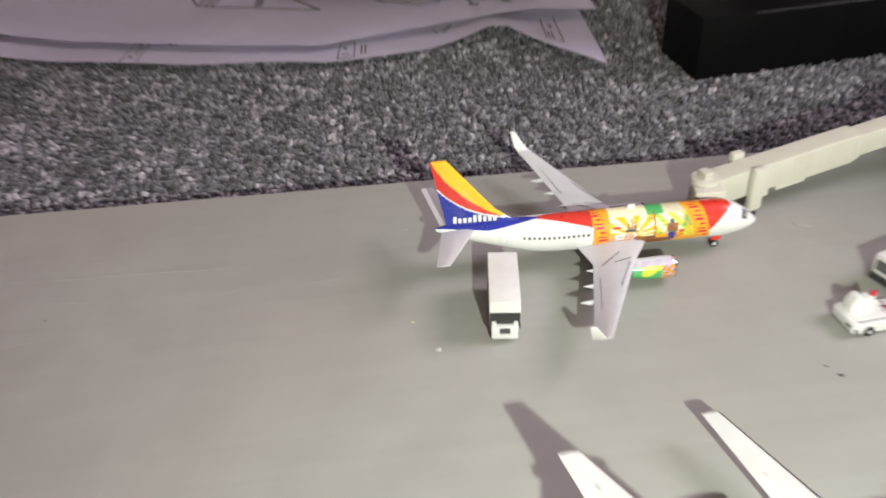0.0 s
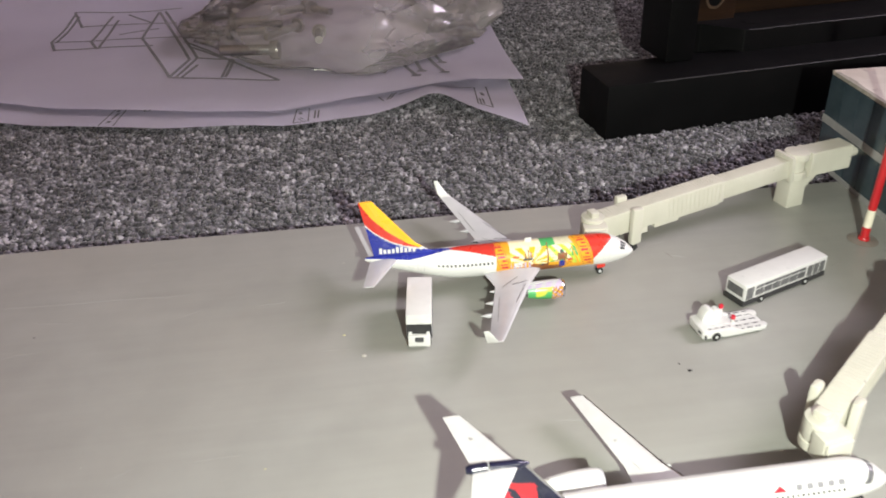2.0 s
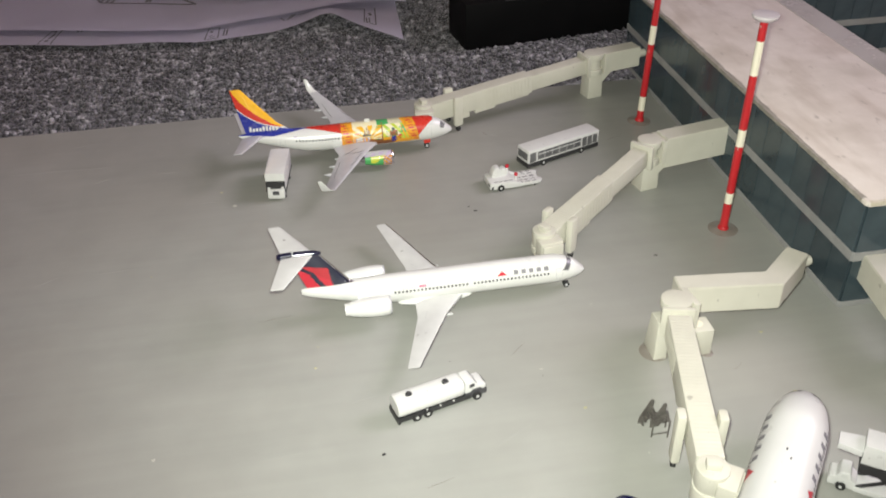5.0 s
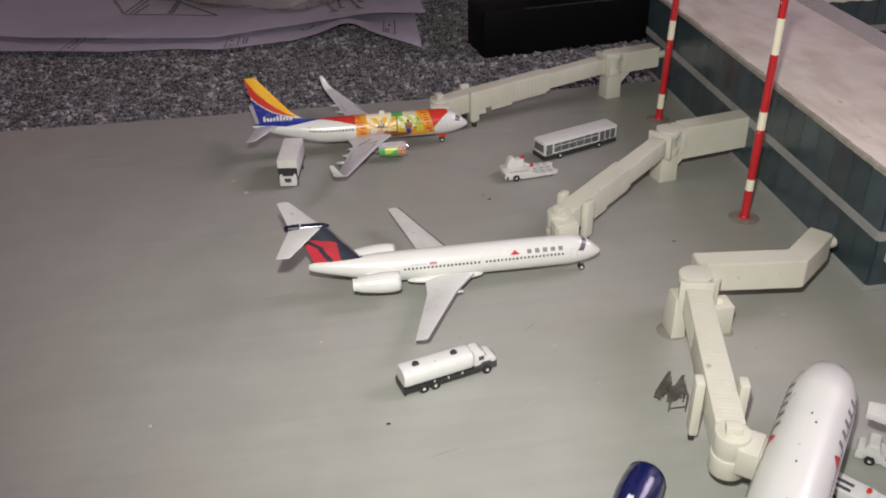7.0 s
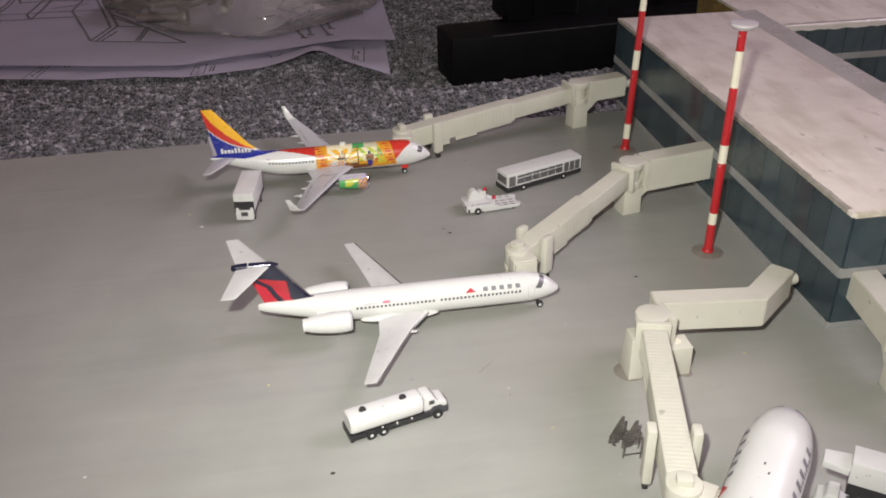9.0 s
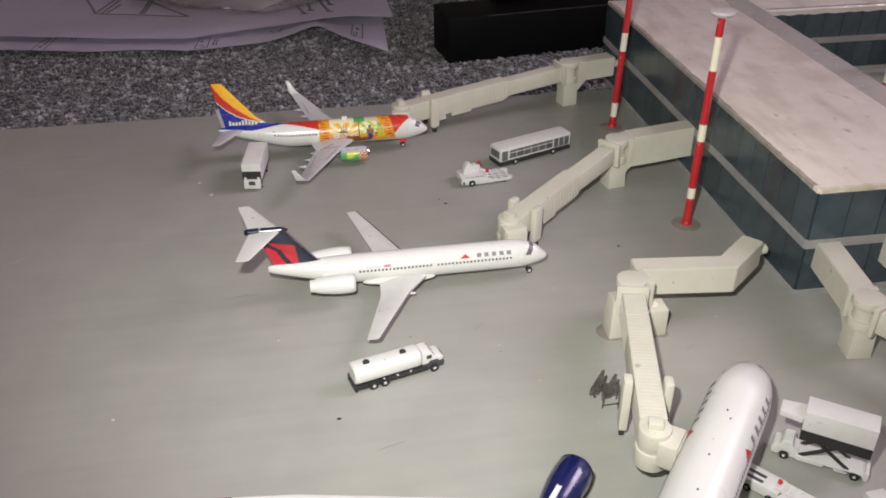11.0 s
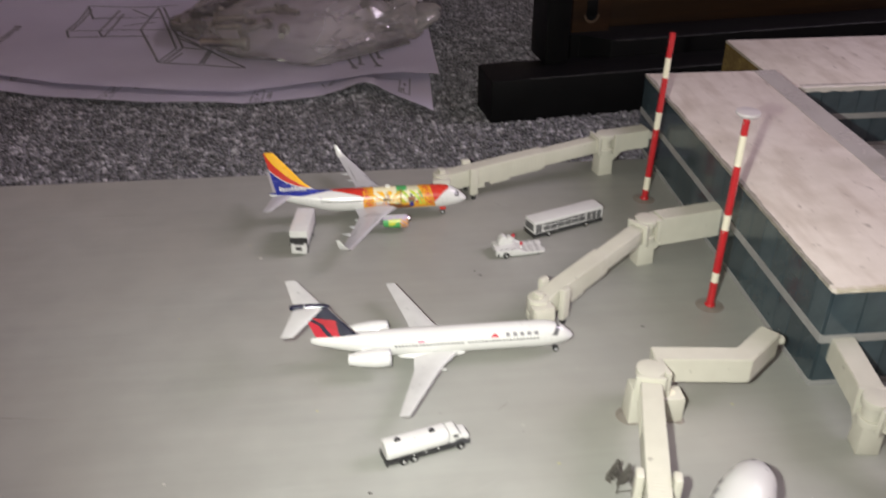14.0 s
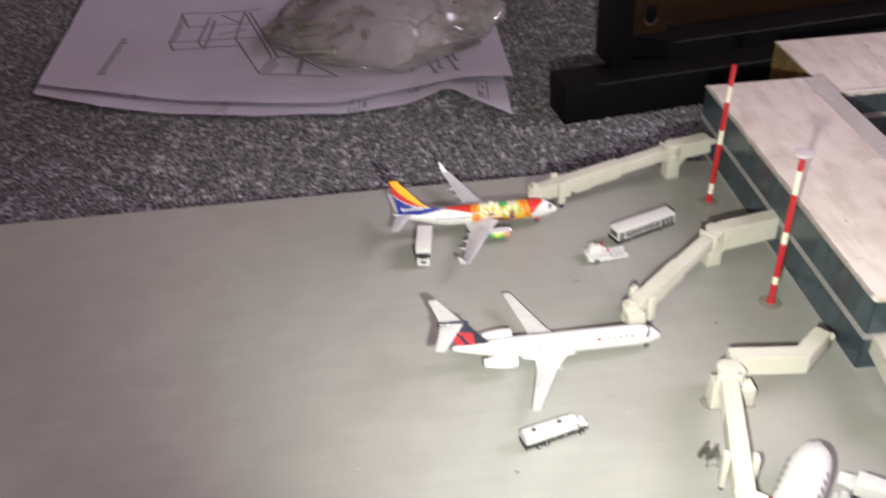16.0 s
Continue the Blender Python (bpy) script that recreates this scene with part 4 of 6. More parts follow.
    for host, s0, s1, half, top in ((inner, 1.8, length * outer_from - 0.6, 2.5, 7.5), (outer, length * outer_from + 1.0, length - 0.8, 2.9, 8.2)):
        s = s0
        while s < s1:
            bm = bmesh.new()
            box(bm, s, -half, top - 0.1, s + 0.62, half, top + 0.08, 0.0, m)
            part("roof_rib", bm, BRIDGE, host)
            s += 1.25
    for side in (1, -1):
        s = length * outer_from + 1.2
        while s < length - 1:
            bm = bmesh.new()
            box(bm, s, side * 3.25 - 0.12, 0.8, s + 0.6, side * 3.25 + 0.12, 7.6, 0.0, m)
            part("wall_rib", bm, BRIDGE, outer)
            s += 1.7 if s < length * (outer_from + 0.28) else 40
    bm = bmesh.new()
    for f0, f1, d in ((0.02, 0.26, 0.9), (0.26, 0.40, 1.8), (0.44, 0.5, 2.4)):
        box(bm, length * (outer_from + f0 * 0.9), -2.8, 0.2 - d, length * (outer_from + f1 * 0.9), 2.8, 0.4, 0.2, m)
    part("underframe", bm, BRIDGE, outer, "stepped gear under the tunnel", 40)
    # lift legs with wheels
    at = a.lerp(b, legs_at)
    across = Vector((-way.y, way.x, 0))
    bogie = along((at.x, at.y, 0), (at.x + way.x, at.y + way.y, 0))[0]
    for side in (1, -1):
        bm = bmesh.new()
        box(bm, -2.0, side * 4.9 - 1.2, 2.6, 2.0, side * 4.9 + 1.2, at.z + 9.6, 0.85, bogie)
        box(bm, -0.7, side * 4.9 - 0.4, 1.0, 0.7, side * 4.9 + 0.4, 2.8, 0.1, bogie)
        leg = part("lift_leg", bm, BRIDGE, root, "upright lift leg beside the tunnel", 40)
        bm = bmesh.new()
        c = bogie @ Vector((0, side * 4.9, 1.1))
        cyl(bm, c - across * 0.6, c + across * 0.6, 1.1, seg=18, bevel=0.15)
        part("wheel", bm, TYRE, leg, "black wheel under the leg", 40)
    # cab drum, roof box and canopy head
    bm = bmesh.new()
    cyl(bm, k + Vector((0, 0, low - (2.4 if socket else -0.2))), k + Vector((0, 0, low + 2.6)), 4.0, seg=36, bevel=0.4)
    cyl(bm, k + Vector((0, 0, low + 2.6)), k + Vector((0, 0, low + 3.3)), 3.6, seg=36)
    cyl(bm, k + Vector((0, 0, low + 3.3)), k + Vector((0, 0, low + 8.4)), 3.8, seg=36, bevel=0.4)
    drum = part("cab_drum", bm, BRIDGE, root, "round cab drum", 40)
    bm = bmesh.new()
    box(bm, -1.7, -1.3, 0, 1.7, 1.3, 1.9, 0.25, Matrix.Translation(k + Vector((0, 0, low + 8.3))) @ Matrix.Rotation(radians(head_turn + 20), 4, "Z"))
    part("roof_unit", bm, BRIDGE, drum, "small box on the cab roof", 40)
    bm = bmesh.new()
    hm = Matrix.Translation(k + Vector((0, 0, low))) @ Matrix.Rotation(radians(head_turn), 4, "Z")
    box(bm, 2.0, -3.9, 0.4, 6.4, 3.9, 7.2, 0.5, hm)
    box(bm, 6.0, -3.6, 0.8, 7.4, 3.6, 6.6, 0.6, hm)
    part("cab_head", bm, BRIDGE, root, "cab head with a rounded canopy", 40)
    if stair:
        foot = Matrix.Translation((-cx, -cy, 0))
        flight = new("stair")
        flight.parent = root
        tagged(flight, "dark etched metal service stair beside the tunnel")
        bm = bmesh.new()
        for x, y in ((169.6, 108.2), (173.6, 107.4), (170.6, 111.6), (174.4, 110.8)):
            box(bm, x - 0.14, y - 0.14, 0.0, x + 0.14, y + 0.14, 5.2, 0.0, foot)
        part("landing_legs", bm, ETCHED, flight, "thin metal legs")
        bm = bmesh.new()
        for k in range(5):
            box(bm, 169.5 + k * 0.2, 108.1 + k * 0.8, 5.0, 174.0 + k * 0.2, 108.4 + k * 0.8, 5.25, 0.0, foot)
        for x in (169.7, 171.8, 173.9):
            box(bm, x, 107.8, 4.9, x + 0.25, 111.6, 5.2, 0.0, foot)
        box(bm, 169.5, 108.0, 1.0, 173.8, 108.2, 1.25, 0.0, foot)
        part("landing", bm, ETCHED, flight, "open metal grid landing")
        bm = bmesh.new()
        for i in range(5):
            box(bm, 167.6 + i * 0.6, 110.4, 2.4 + i * 1.1, 168.3 + i * 0.6, 112.2, 2.6 + i * 1.1, 0.0, foot)
        part("stair_treads", bm, ETCHED, flight)
        upright = Matrix(((1, 0, 0, 0), (0, 0, 1, 0), (0, 1, 0, 0), (0, 0, 0, 1)))
        for dx, y in ((0.0, 112.2), (2.7, 110.2)):
            bm = bmesh.new()
            prism(bm, [(167.2, 1.6), (167.4, 3.6), (170.0, 9.4), (170.7, 9.4), (170.7, 3.8), (169.4, 1.8)], -0.12, 0.12, foot @ Matrix.Translation((dx, y, 0)) @ upright)
            part("stair_rail", bm, ETCHED, flight, "slanted solid stair side")
    return root


# ---- ground vehicles: local x forward ----
def wheel(parent, x, y, r, wide=0.8, hub=True):
    bm = bmesh.new()
    cyl(bm, (x, y - wide / 2, r), (x, y + wide / 2, r), r, seg=22, bevel=0.12)
    w = part("wheel", bm, TYRE, parent, smooth=40)
    if hub:
        side = 1 if y > 0 else -1
        bm = bmesh.new()
        cyl(bm, (x, y + side * wide * 0.45, r), (x, y + side * (wide * 0.5 + 0.06), r), r * 0.34, seg=14)
        part("hub", bm, PALE_GREY, w, "pale grey hub", 40)


def apron_bus(x, y, turn):
    root = thing("toy_bus", x, y, 0, turn, "white toy airport bus with grey windows and black skirt", "toy bus")
    L, W = 34.6, 7.6
    bm = bmesh.new()
    box(bm, -L / 2, -W / 2, 2.4, L / 2, W / 2, 7.9, 0.5)
    body = part("body", bm, TRUCK_WHITE, root, "white body with a rounded roof", 40)
    bm = bmesh.new()
    box(bm, -L / 2 + 0.05, -W / 2 - 0.06, 0.8, L / 2 + 0.25, W / 2 + 0.06, 2.6, 0.15)
    part("skirt", bm, BLACK, root, "black lower skirt")
    for side in (1, -1):
        spans = [(L / 2 - 3.6, L / 2 - 0.7, 2.9, 6.9)] + [(L / 2 - 7.7 - k * 3.55, L / 2 - 4.4 - k * 3.55, 3.3, 5.4) for k in range(6)] + [(L / 2 - 25.8 - k * 2.6, L / 2 - 25.8 - k * 2.6 + 2.2, 2.9, 6.7) for k in range(1, 4)]
        for x0, x1, z0, z1 in spans:
            bm = bmesh.new()
            box(bm, x0, side * W / 2 - 0.05, z0, x1, side * W / 2 + 0.05, z1)
            part("window", bm, WINDOW_GREY, body, "grey side window")
        for k in range(6):
            bm = bmesh.new()
            box(bm, L / 2 - 7.7 - k * 3.55, side * W / 2 - 0.05, 5.75, L / 2 - 4.4 - k * 3.55, side * W / 2 + 0.05, 6.75)
            part("upper_window", bm, WINDOW_GREY, body, "narrow grey upper window")
    for end in (1, -1):
        bm = bmesh.new()
        box(bm, end * L / 2 - 0.06, -W / 2 + 0.8, 3.7, end * L / 2 + 0.06, W / 2 - 0.8, 6.7)
        part("windscreen", bm, WINDOW_GREY, body, "grey windscreen")
    for px in (L / 2 - 7.3, -L / 2 + 8.6):
        for side in (1, -1):
            wheel(root, px, side * (W / 2 - 0.3), 1.35, 0.9)
    return root


def tow_tractor(x, y, turn):
    root = thing("toy_tow_tractor", x, y, 0, turn, "low white toy aircraft tow tractor with red beacons", "toy tractor")
    upright = Matrix.Rotation(radians(90), 4, "X")
    bm = bmesh.new()
    prism(bm, [(-10.4, -3.9), (-9.6, -4.5), (-1.6, -4.5), (-0.6, -3.6), (-0.6, 3.6), (-1.6, 4.5), (-9.6, 4.5), (-10.4, 3.9)], 0.8, 3.3, bevel=0.35)
    body = part("chassis", bm, TRUCK_WHITE, root, "low white deck", 40)
    # sloping cheeks that run down to the arms
    for side in (1, -1):
        bm = bmesh.new()
        prism(bm, [(-4.2, 0.6), (2.6, 0.6), (2.2, 1.8), (-0.4, 3.1), (-4.2, 3.2)], -0.55, 0.55, Matrix.Translation((0, side * 4.0, 0)) @ upright, 0.25)
        part("cheek", bm, TRUCK_WHITE, body, "white sloping side", 40)
    for side in (1, -1):
        bm = bmesh.new()
        prism(bm, [(-1, side * 1.3), (8.6, side * 1.3), (10.2, side * 2.1), (10.4, side * 3.2), (9.6, side * 4.1), (7.6, side * 4.5), (-1, side * 4.4)], 0.7, 1.9, bevel=0.2)
        arm = part("lift_arm", bm, TRUCK_WHITE, root, "slotted white arm", 40)
        for k in range(3):
            for q in (2.1, 3.7):
                bm = bmesh.new()
                box(bm, 1.0 + k * 2.6, side * q - 0.16, 1.86, 2.7 + k * 2.6, side * q + 0.16, 1.95)
                part("slot", bm, DARK_GREY, arm, "dark slot")
    bm = bmesh.new()
    box(bm, -1, -1.5, 0.8, 9.4, 1.5, 1.84, 0.15)
    plate = part("crosspiece", bm, TRUCK_WHITE, root, smooth=40)
    for k in range(3):
        bm = bmesh.new()
        box(bm, 1.0 + k * 2.7, -0.18, 1.8, 2.9 + k * 2.7, 0.18, 1.92)
        part("slot", bm, DARK_GREY, plate, "dark slot")
    # two rounded hoods side by side at the back
    bm = bmesh.new()
    prism(bm, [(-8.4, 3.0), (-4.3, 3.0), (-4.4, 5.4), (-5.0, 6.5), (-6.1, 7.0), (-7.2, 6.5), (-8.0, 5.2)], -4.0, -0.6, upright, 0.55)
    cab = part("cab", bm, TRUCK_WHITE, root, "small white rounded cab", 40)
    bm = bmesh.new()
    prism(bm, [(-4.9, 3.0), (-1.9, 3.0), (-1.9, 5.2), (-2.5, 5.9), (-3.5, 6.2), (-4.5, 5.7)], -3.6, -0.9, upright, 0.45)
    hood = part("hood", bm, TRUCK_WHITE, root, "small white rounded hood", 40)
    for host, px, py, z0, z in ((hood, -1.7, 2.4, 3.0, 6.3), (plate, 0.9, -0.4, 1.7, 3.9)):
        bm = bmesh.new()
        cyl(bm, (px, py, z0), (px, py, z - 0.5), 0.55, seg=14)
        post = part("beacon_post", bm, TRUCK_WHITE, root, smooth=40)
        bm = bmesh.new()
        cyl(bm, (px, py, z - 0.6), (px, py, z + 0.5), 0.7, 0.6, seg=16, bevel=0.15)
        part("beacon", bm, CRIMSON, post, "red beacon", 40)
    for k in range(4):
        bm = bmesh.new()
        box(bm, -8.6 + k * 1.9, -3.5, 3.26, -7.2 + k * 1.9, -3.2, 3.36)
        part("deck_slot", bm, DARK_GREY, body, "dark slot in the deck")
        bm = bmesh.new()
        box(bm, -8.3 + k * 1.9, -2.2, 3.26, -7.6 + k * 1.9, -1.7, 3.55, 0.1)
        part("deck_stud", bm, TRUCK_WHITE, body)
    bm = bmesh.new()
    box(bm, -10.5, -3.2, 1.9, -10.35, -1.6, 2.5)
    part("grille", bm, DARK_GREY, body, "dark printed grille")
    bm = bmesh.new()
    box(bm, -10.0, -4.62, 1.0, -9.3, -4.4, 2.2)
    part("step_hole", bm, DARK_GREY, body, "dark step hole")
    for px, py, r in ((-6.4, 4.4, 1.3), (-6.4, -4.4, 1.3), (7.2, 3.6, 0.8), (7.2, -3.6, 0.8)):
        wheel(root, px, py, r, 0.9)
    return root


def fuel_tanker(x, y, turn):
    root = thing("toy_fuel_tanker", x, y, 0, turn, "white toy fuel tanker truck with dark chassis beside the jet", "toy truck")
    bm = bmesh.new()
    box(bm, -12.4, -2.9, 1.1, 8.6, 2.9, 2.5, 0.15)
    box(bm, -12.8, -3.1, 0.9, -12.1, 3.1, 2.9, 0.1)
    part("chassis", bm, BLACK, root, "dark chassis")
    bm = bmesh.new()
    n = 28
    ring = []
    for k in range(n):
        a = 2 * math.pi * k / n
        c, s = math.cos(a), math.sin(a)
        ring.append((3.2 * math.copysign(abs(c) ** 0.7, c), 5.0 + 2.65 * math.copysign(abs(s) ** 0.75, s)))
    loft(bm, [[(px, (u * k0), 5.0 + (w - 5.0) * k0) for u, w in ring] for px, k0 in ((-12.5, 0.90), (-12.2, 0.97), (-11.7, 1.0), (6.0, 1.0), (6.4, 0.97), (6.7, 0.90))])
    tank = part("tank", bm, TRUCK_WHITE, root, "white rounded tank", 40)
    for px in (-8.4, 2.2):
        bm = bmesh.new()
        cyl(bm, (px, -0.2, 7.4), (px, -0.4, 7.85), 0.95, seg=24, bevel=0.1)
        part("hatch", bm, BLACK, tank, "round black hatch", 40)
    for side in (1, -1):
        for k in range(3):
            bm = bmesh.new()
            box(bm, -4.6 + k * 3.9, side * 2.9 - 0.2, 2.3, -4.2 + k * 3.9, side * 2.9 + 0.15, 2.8)
            part("bracket", bm, TRUCK_WHITE, tank, "small white bracket")
    bm = bmesh.new()
    prism(bm, [(7.0, 2.6), (13.4, 2.6), (13.5, 4.1), (12.8, 4.6), (10.9, 4.9), (10.0, 6.5), (9.4, 6.8), (7.2, 6.8)], -2.45, 2.45, Matrix.Rotation(radians(90), 4, "X"), 0.5)
    cab = part("cab", bm, TRUCK_WHITE, root, "white bonneted cab", 40)
    bm = bmesh.new()
    box(bm, 6.9, -2.6, 0.9, 13.7, 2.6, 3.0, 0.4)
    skirt = part("cab_skirt", bm, DARK_GREY, root, "dark grey lower cab", 40)
    for side in (1, -1):
        bm = bmesh.new()
        prism(bm, [(8.6, 2.8), (9.4, 3.7), (11.6, 3.7), (12.4, 2.8)], -0.12, 0.12, Matrix.Translation((0, side * 2.5, 0)) @ Matrix.Rotation(radians(90), 4, "X"))
        part("wheel_arch", bm, DARK_GREY, skirt, "dark grey wheel arch")
    bm = bmesh.new()
    box(bm, 13.5, -1.4, 2.9, 13.72, 1.4, 3.9, 0.05)
    part("grille", bm, DARK_GREY, cab, "dark grille")
    for side in (1, -1):
        bm = bmesh.new()
        box(bm, 8.4, side * 2.45 - 0.06, 4.5, 9.9, side * 2.45 + 0.06, 5.7, 0.03)
        part("side_window", bm, DARK_GREY, cab, "dark side window")
    bm = bmesh.new()
    prism(bm, [(10.0, 6.4), (10.8, 5.0), (10.9, 5.05), (10.1, 6.45)], -2.1, 2.1, Matrix.Rotation(radians(90), 4, "X"))
    part("windscreen", bm, WINDOW_GREY, cab, "grey windscreen")
    for px in (-7.4, -4.2, 10.5):
        for side in (1, -1):
            wheel(root, px, side * 2.8, 1.3, 0.9)
    return root


def catering_truck(x, y, turn, lift=0.0, label="", size=1.0):
    """A box body that can rise on a scissor frame; x forward."""
    root = thing("toy_catering_truck", x, y, 0, turn, label or "white toy catering truck with box body and black front panel", "toy truck", "catering trucks")
    root.scale = (size, size, size)
    tip = 7.2 if lift > 2 else 9.4
    bm = bmesh.new()
    if lift > 2:
        outline = [(-12.4, 3.4), (-12.4, 0.8), (-11.4, 0.8), (-10.8, 1.9), (-9.8, 2.5), (-8.2, 2.5), (-7.2, 1.9), (-6.8, 1.1), (-3.6, 1.1), (-3.4, 1.9), (-0.8, 1.9), (-0.6, 1.0), (6.6, 1.0), (6.6, 2.7), (-11.4, 2.7), (-11.4, 3.4)]
        prism(bm, outline, -3.1, 3.1, Matrix.Rotation(radians(90), 4, "X"), 0.12)
    else:
        box(bm, -10, -3.1, 1.2, 9.5, 3.1, 2.4, 0.2)
    part("chassis", bm, TRUCK_WHITE, root, "white notched chassis", 40)
    bm = bmesh.new()
    if lift > 2:
        prism(bm, [(6.2, 0.9), (8.4, 0.9), (8.8, 2.3), (10.8, 2.3), (11.3, 0.9), (13.4, 0.9), (13.6, 3.0), (13.1, 3.9), (11.6, 4.4), (10.9, 6.2), (10.3, 6.5), (8.2, 6.5), (7.8, 4.4), (6.2, 3.4)], -2.7, 2.7, Matrix.Rotation(radians(90), 4, "X"), 0.3)
    else:
        box(bm, 6.4, -3.1, 1.0, 10.6, 3.1, 4.6, 0.35)
        box(bm, 5.4, -2.6, 2.0, 7.4, 2.6, 5.6, 0.3)
    cab = part("cab", bm, TRUCK_WHITE, root, "low white cab", 40)
    if lift > 2:
        for side in (1, -1):
            bm = bmesh.new()
            box(bm, 8.7, side * 2.7 - 0.06, 4.5, 10.4, side * 2.7 + 0.06, 5.8, 0.03)
            part("side_window", bm, PALE_GREY, cab, "pale side window")
    else:
        bm = bmesh.new()
        for q in (-0.9, 0.9):
            box(bm, 7.3, q - 0.35, 4.5, 9.4, q + 0.35, 4.75)
        part("cab_roof_vent", bm, DARK_GREY, cab, "dark roof slots")
        bm = bmesh.new()
        box(bm, 10.52, -1.2, 2.6, 10.66, 1.2, 4.2)
        part("windscreen", bm, DARK_GREY, cab, "small dark windscreen")
        for side in (1, -1):
            bm = bmesh.new()
            box(bm, 8.2, side * 2.5 - 0.5, 4.4, 9.9, side * 2.5 + 0.5, 5.4, 0.15)
            part("cab_corner", bm, TRUCK_WHITE, cab, "white raised cab corner", 40)
    z0 = 3.4 + lift
    bm = bmesh.new()
    box(bm, -11.4 if lift > 2 else -10.5, -3.6, z0, tip, 3.6, z0 + 7.4, 0.3)
    body = part("box_body", bm, TRUCK_WHITE, root, "white box body", 40)
    bm = bmesh.new()
    box(bm, tip - 0.04, -3.5, z0 + 0.3, tip + 0.1, 3.5, z0 + 4.4)
    part("front_panel", bm, BLACK, body, "black front panel")
    bm = bmesh.new()
    box(bm, -11.3 if lift > 2 else -10.4, -3.68, z0 - (2.7 if lift > 2 else 0.4), tip - 0.1, 3.68, z0 + 0.8, 0.1)
    part("sill", bm, BLACK, body, "black lower sill")
    bm = bmesh.new()
    prism(bm, [(tip - 0.4, -3.3), (tip + 6.4, -2.4), (tip + 6.4, 2.4), (tip - 0.4, 3.3)], z0 + 2.6, z0 + 4.6, bevel=0.2)
    if lift > 2:
        part("platform", bm, TRUCK_WHITE, body, "white loading platform", 40)
        for side in (1, -1):
            bm = bmesh.new()
            for a, b in (((-7, 2.4), (6, z0)), ((6, 2.4), (-7, z0))):
                m, length = along((a[0], side * 2.4, a[1]), (b[0], side * 2.4, b[1]))
                box(bm, 0, -0.25, -0.45, length, 0.25, 0.45, 0, m)
            part("scissor_arm", bm, BLACK, root, "black scissor lift arms")
    else:
        bm.free()
    for px in ((-9.0, 9.8) if lift > 2 else (-6.0, 7.6)):
        for side in (1, -1):
            wheel(root, px, side * 2.9, 1.3, 0.8)
    return root


def belt_loader(x, y, turn):
    root = thing("toy_belt_loader", x, y, 0, turn, "white toy belt loader with slotted deck and red beacon", "toy truck")
    root.scale = (0.8, 0.8, 0.8)
    bm = bmesh.new()
    box(bm, -10, -3.4, 1.2, 2, 3.4, 4.6, 0.35)
    body = part("body", bm, TRUCK_WHITE, root, smooth=40)
    for q in (-1.8, 0.6):
        bm = bmesh.new()
        box(bm, -8.6, q - 0.6, 4.56, -3.2, q + 0.6, 4.7, 0.05)
        part("deck_slot", bm, DARK_GREY, body, "dark deck slot")
    bm = bmesh.new()
    cyl(bm, (0.6, 1.2, 4.5), (0.6, 1.2, 5.7), 0.8, 0.65, seg=16, bevel=0.15)
    part("beacon", bm, RED, body, "red beacon", 40)
    bm = bmesh.new()
    for side in (1, -1):
        box(bm, 0, side * 1.9 - 0.3, 4.4, 17, side * 1.9 + 0.3, 5.2, 0.1)
    belt = part("conveyor", bm, TRUCK_WHITE, root, "white ladder-like conveyor frame", 40)
    bm = bmesh.new()
    box(bm, 0.4, -1.75, 4.3, 16.8, 1.75, 4.72)
    part("belt", bm, PALE_GREY, belt, "pale grey belt")
    for k in range(7):
        bm = bmesh.new()
        box(bm, 1.2 + k * 2.3, -1.7, 4.7, 2.3 + k * 2.3, 1.7, 5.1, 0.1)
        part("roller", bm, TRUCK_WHITE, belt)
    bm = bmesh.new()
    box(bm, 13, -1.6, 0.0, 14, 1.6, 4.6, 0.1)
    part("support", bm, TRUCK_WHITE, root)
    for px in (-7, 0):
        for side in (1, -1):
            wheel(root, px, side * 3.2, 1.3, 0.8)
    return root


def light_mast(x, y, stripes, top, disc=True, lean=0.0):
    """Red and white banded mast with a round foot; stripes: heights where the colour changes, from the foot, red first."""
    root = thing("light_mast", x, y, 0, 0, "tall red and white striped toy light mast with round foot", "light mast", "striped masts")
    bm = bmesh.new()
    cyl(bm, (0, 0, 0), (0, 0, 0.35), 5.2, 4.0, seg=40)
    part("foot", bm, FOOT_GREY, root, "flat round grey foot", 40)
    bm = bmesh.new()
    cyl(bm, (0, 0, 0.3), (0, 0, 1.3), 2.0, 1.7, seg=24, bevel=0.2)
    part("collar", bm, POLE_RED, root, smooth=40)
    root.matrix_world = pose(x * MM, y * MM, 0, 0, lean, 0)
    edges = [0.6] + stripes + [top]
    for k, (z0, z1) in enumerate(zip(edges, edges[1:])):
        bm = bmesh.new()
        cyl(bm, (0, 0, z0), (0, 0, z1), 1.42 - 0.003 * z0, 1.42 - 0.003 * z1, seg=24)
        part("mast_section", bm, POLE_WHITE if k % 2 else POLE_RED, root, "cream band" if k % 2 else "red band", 40)
    if disc:
        bm = bmesh.new()
        cyl(bm, (0, 0, top), (0, 0, top + 0.9), 2.9, 3.9, seg=32)
        cyl(bm, (0, 0, top + 0.9), (0, 0, top + 1.8), 4.0, seg=32, bevel=0.2)
        part("lamp_head", bm, DISC, root, "pale round lamp head", 40)
    return root


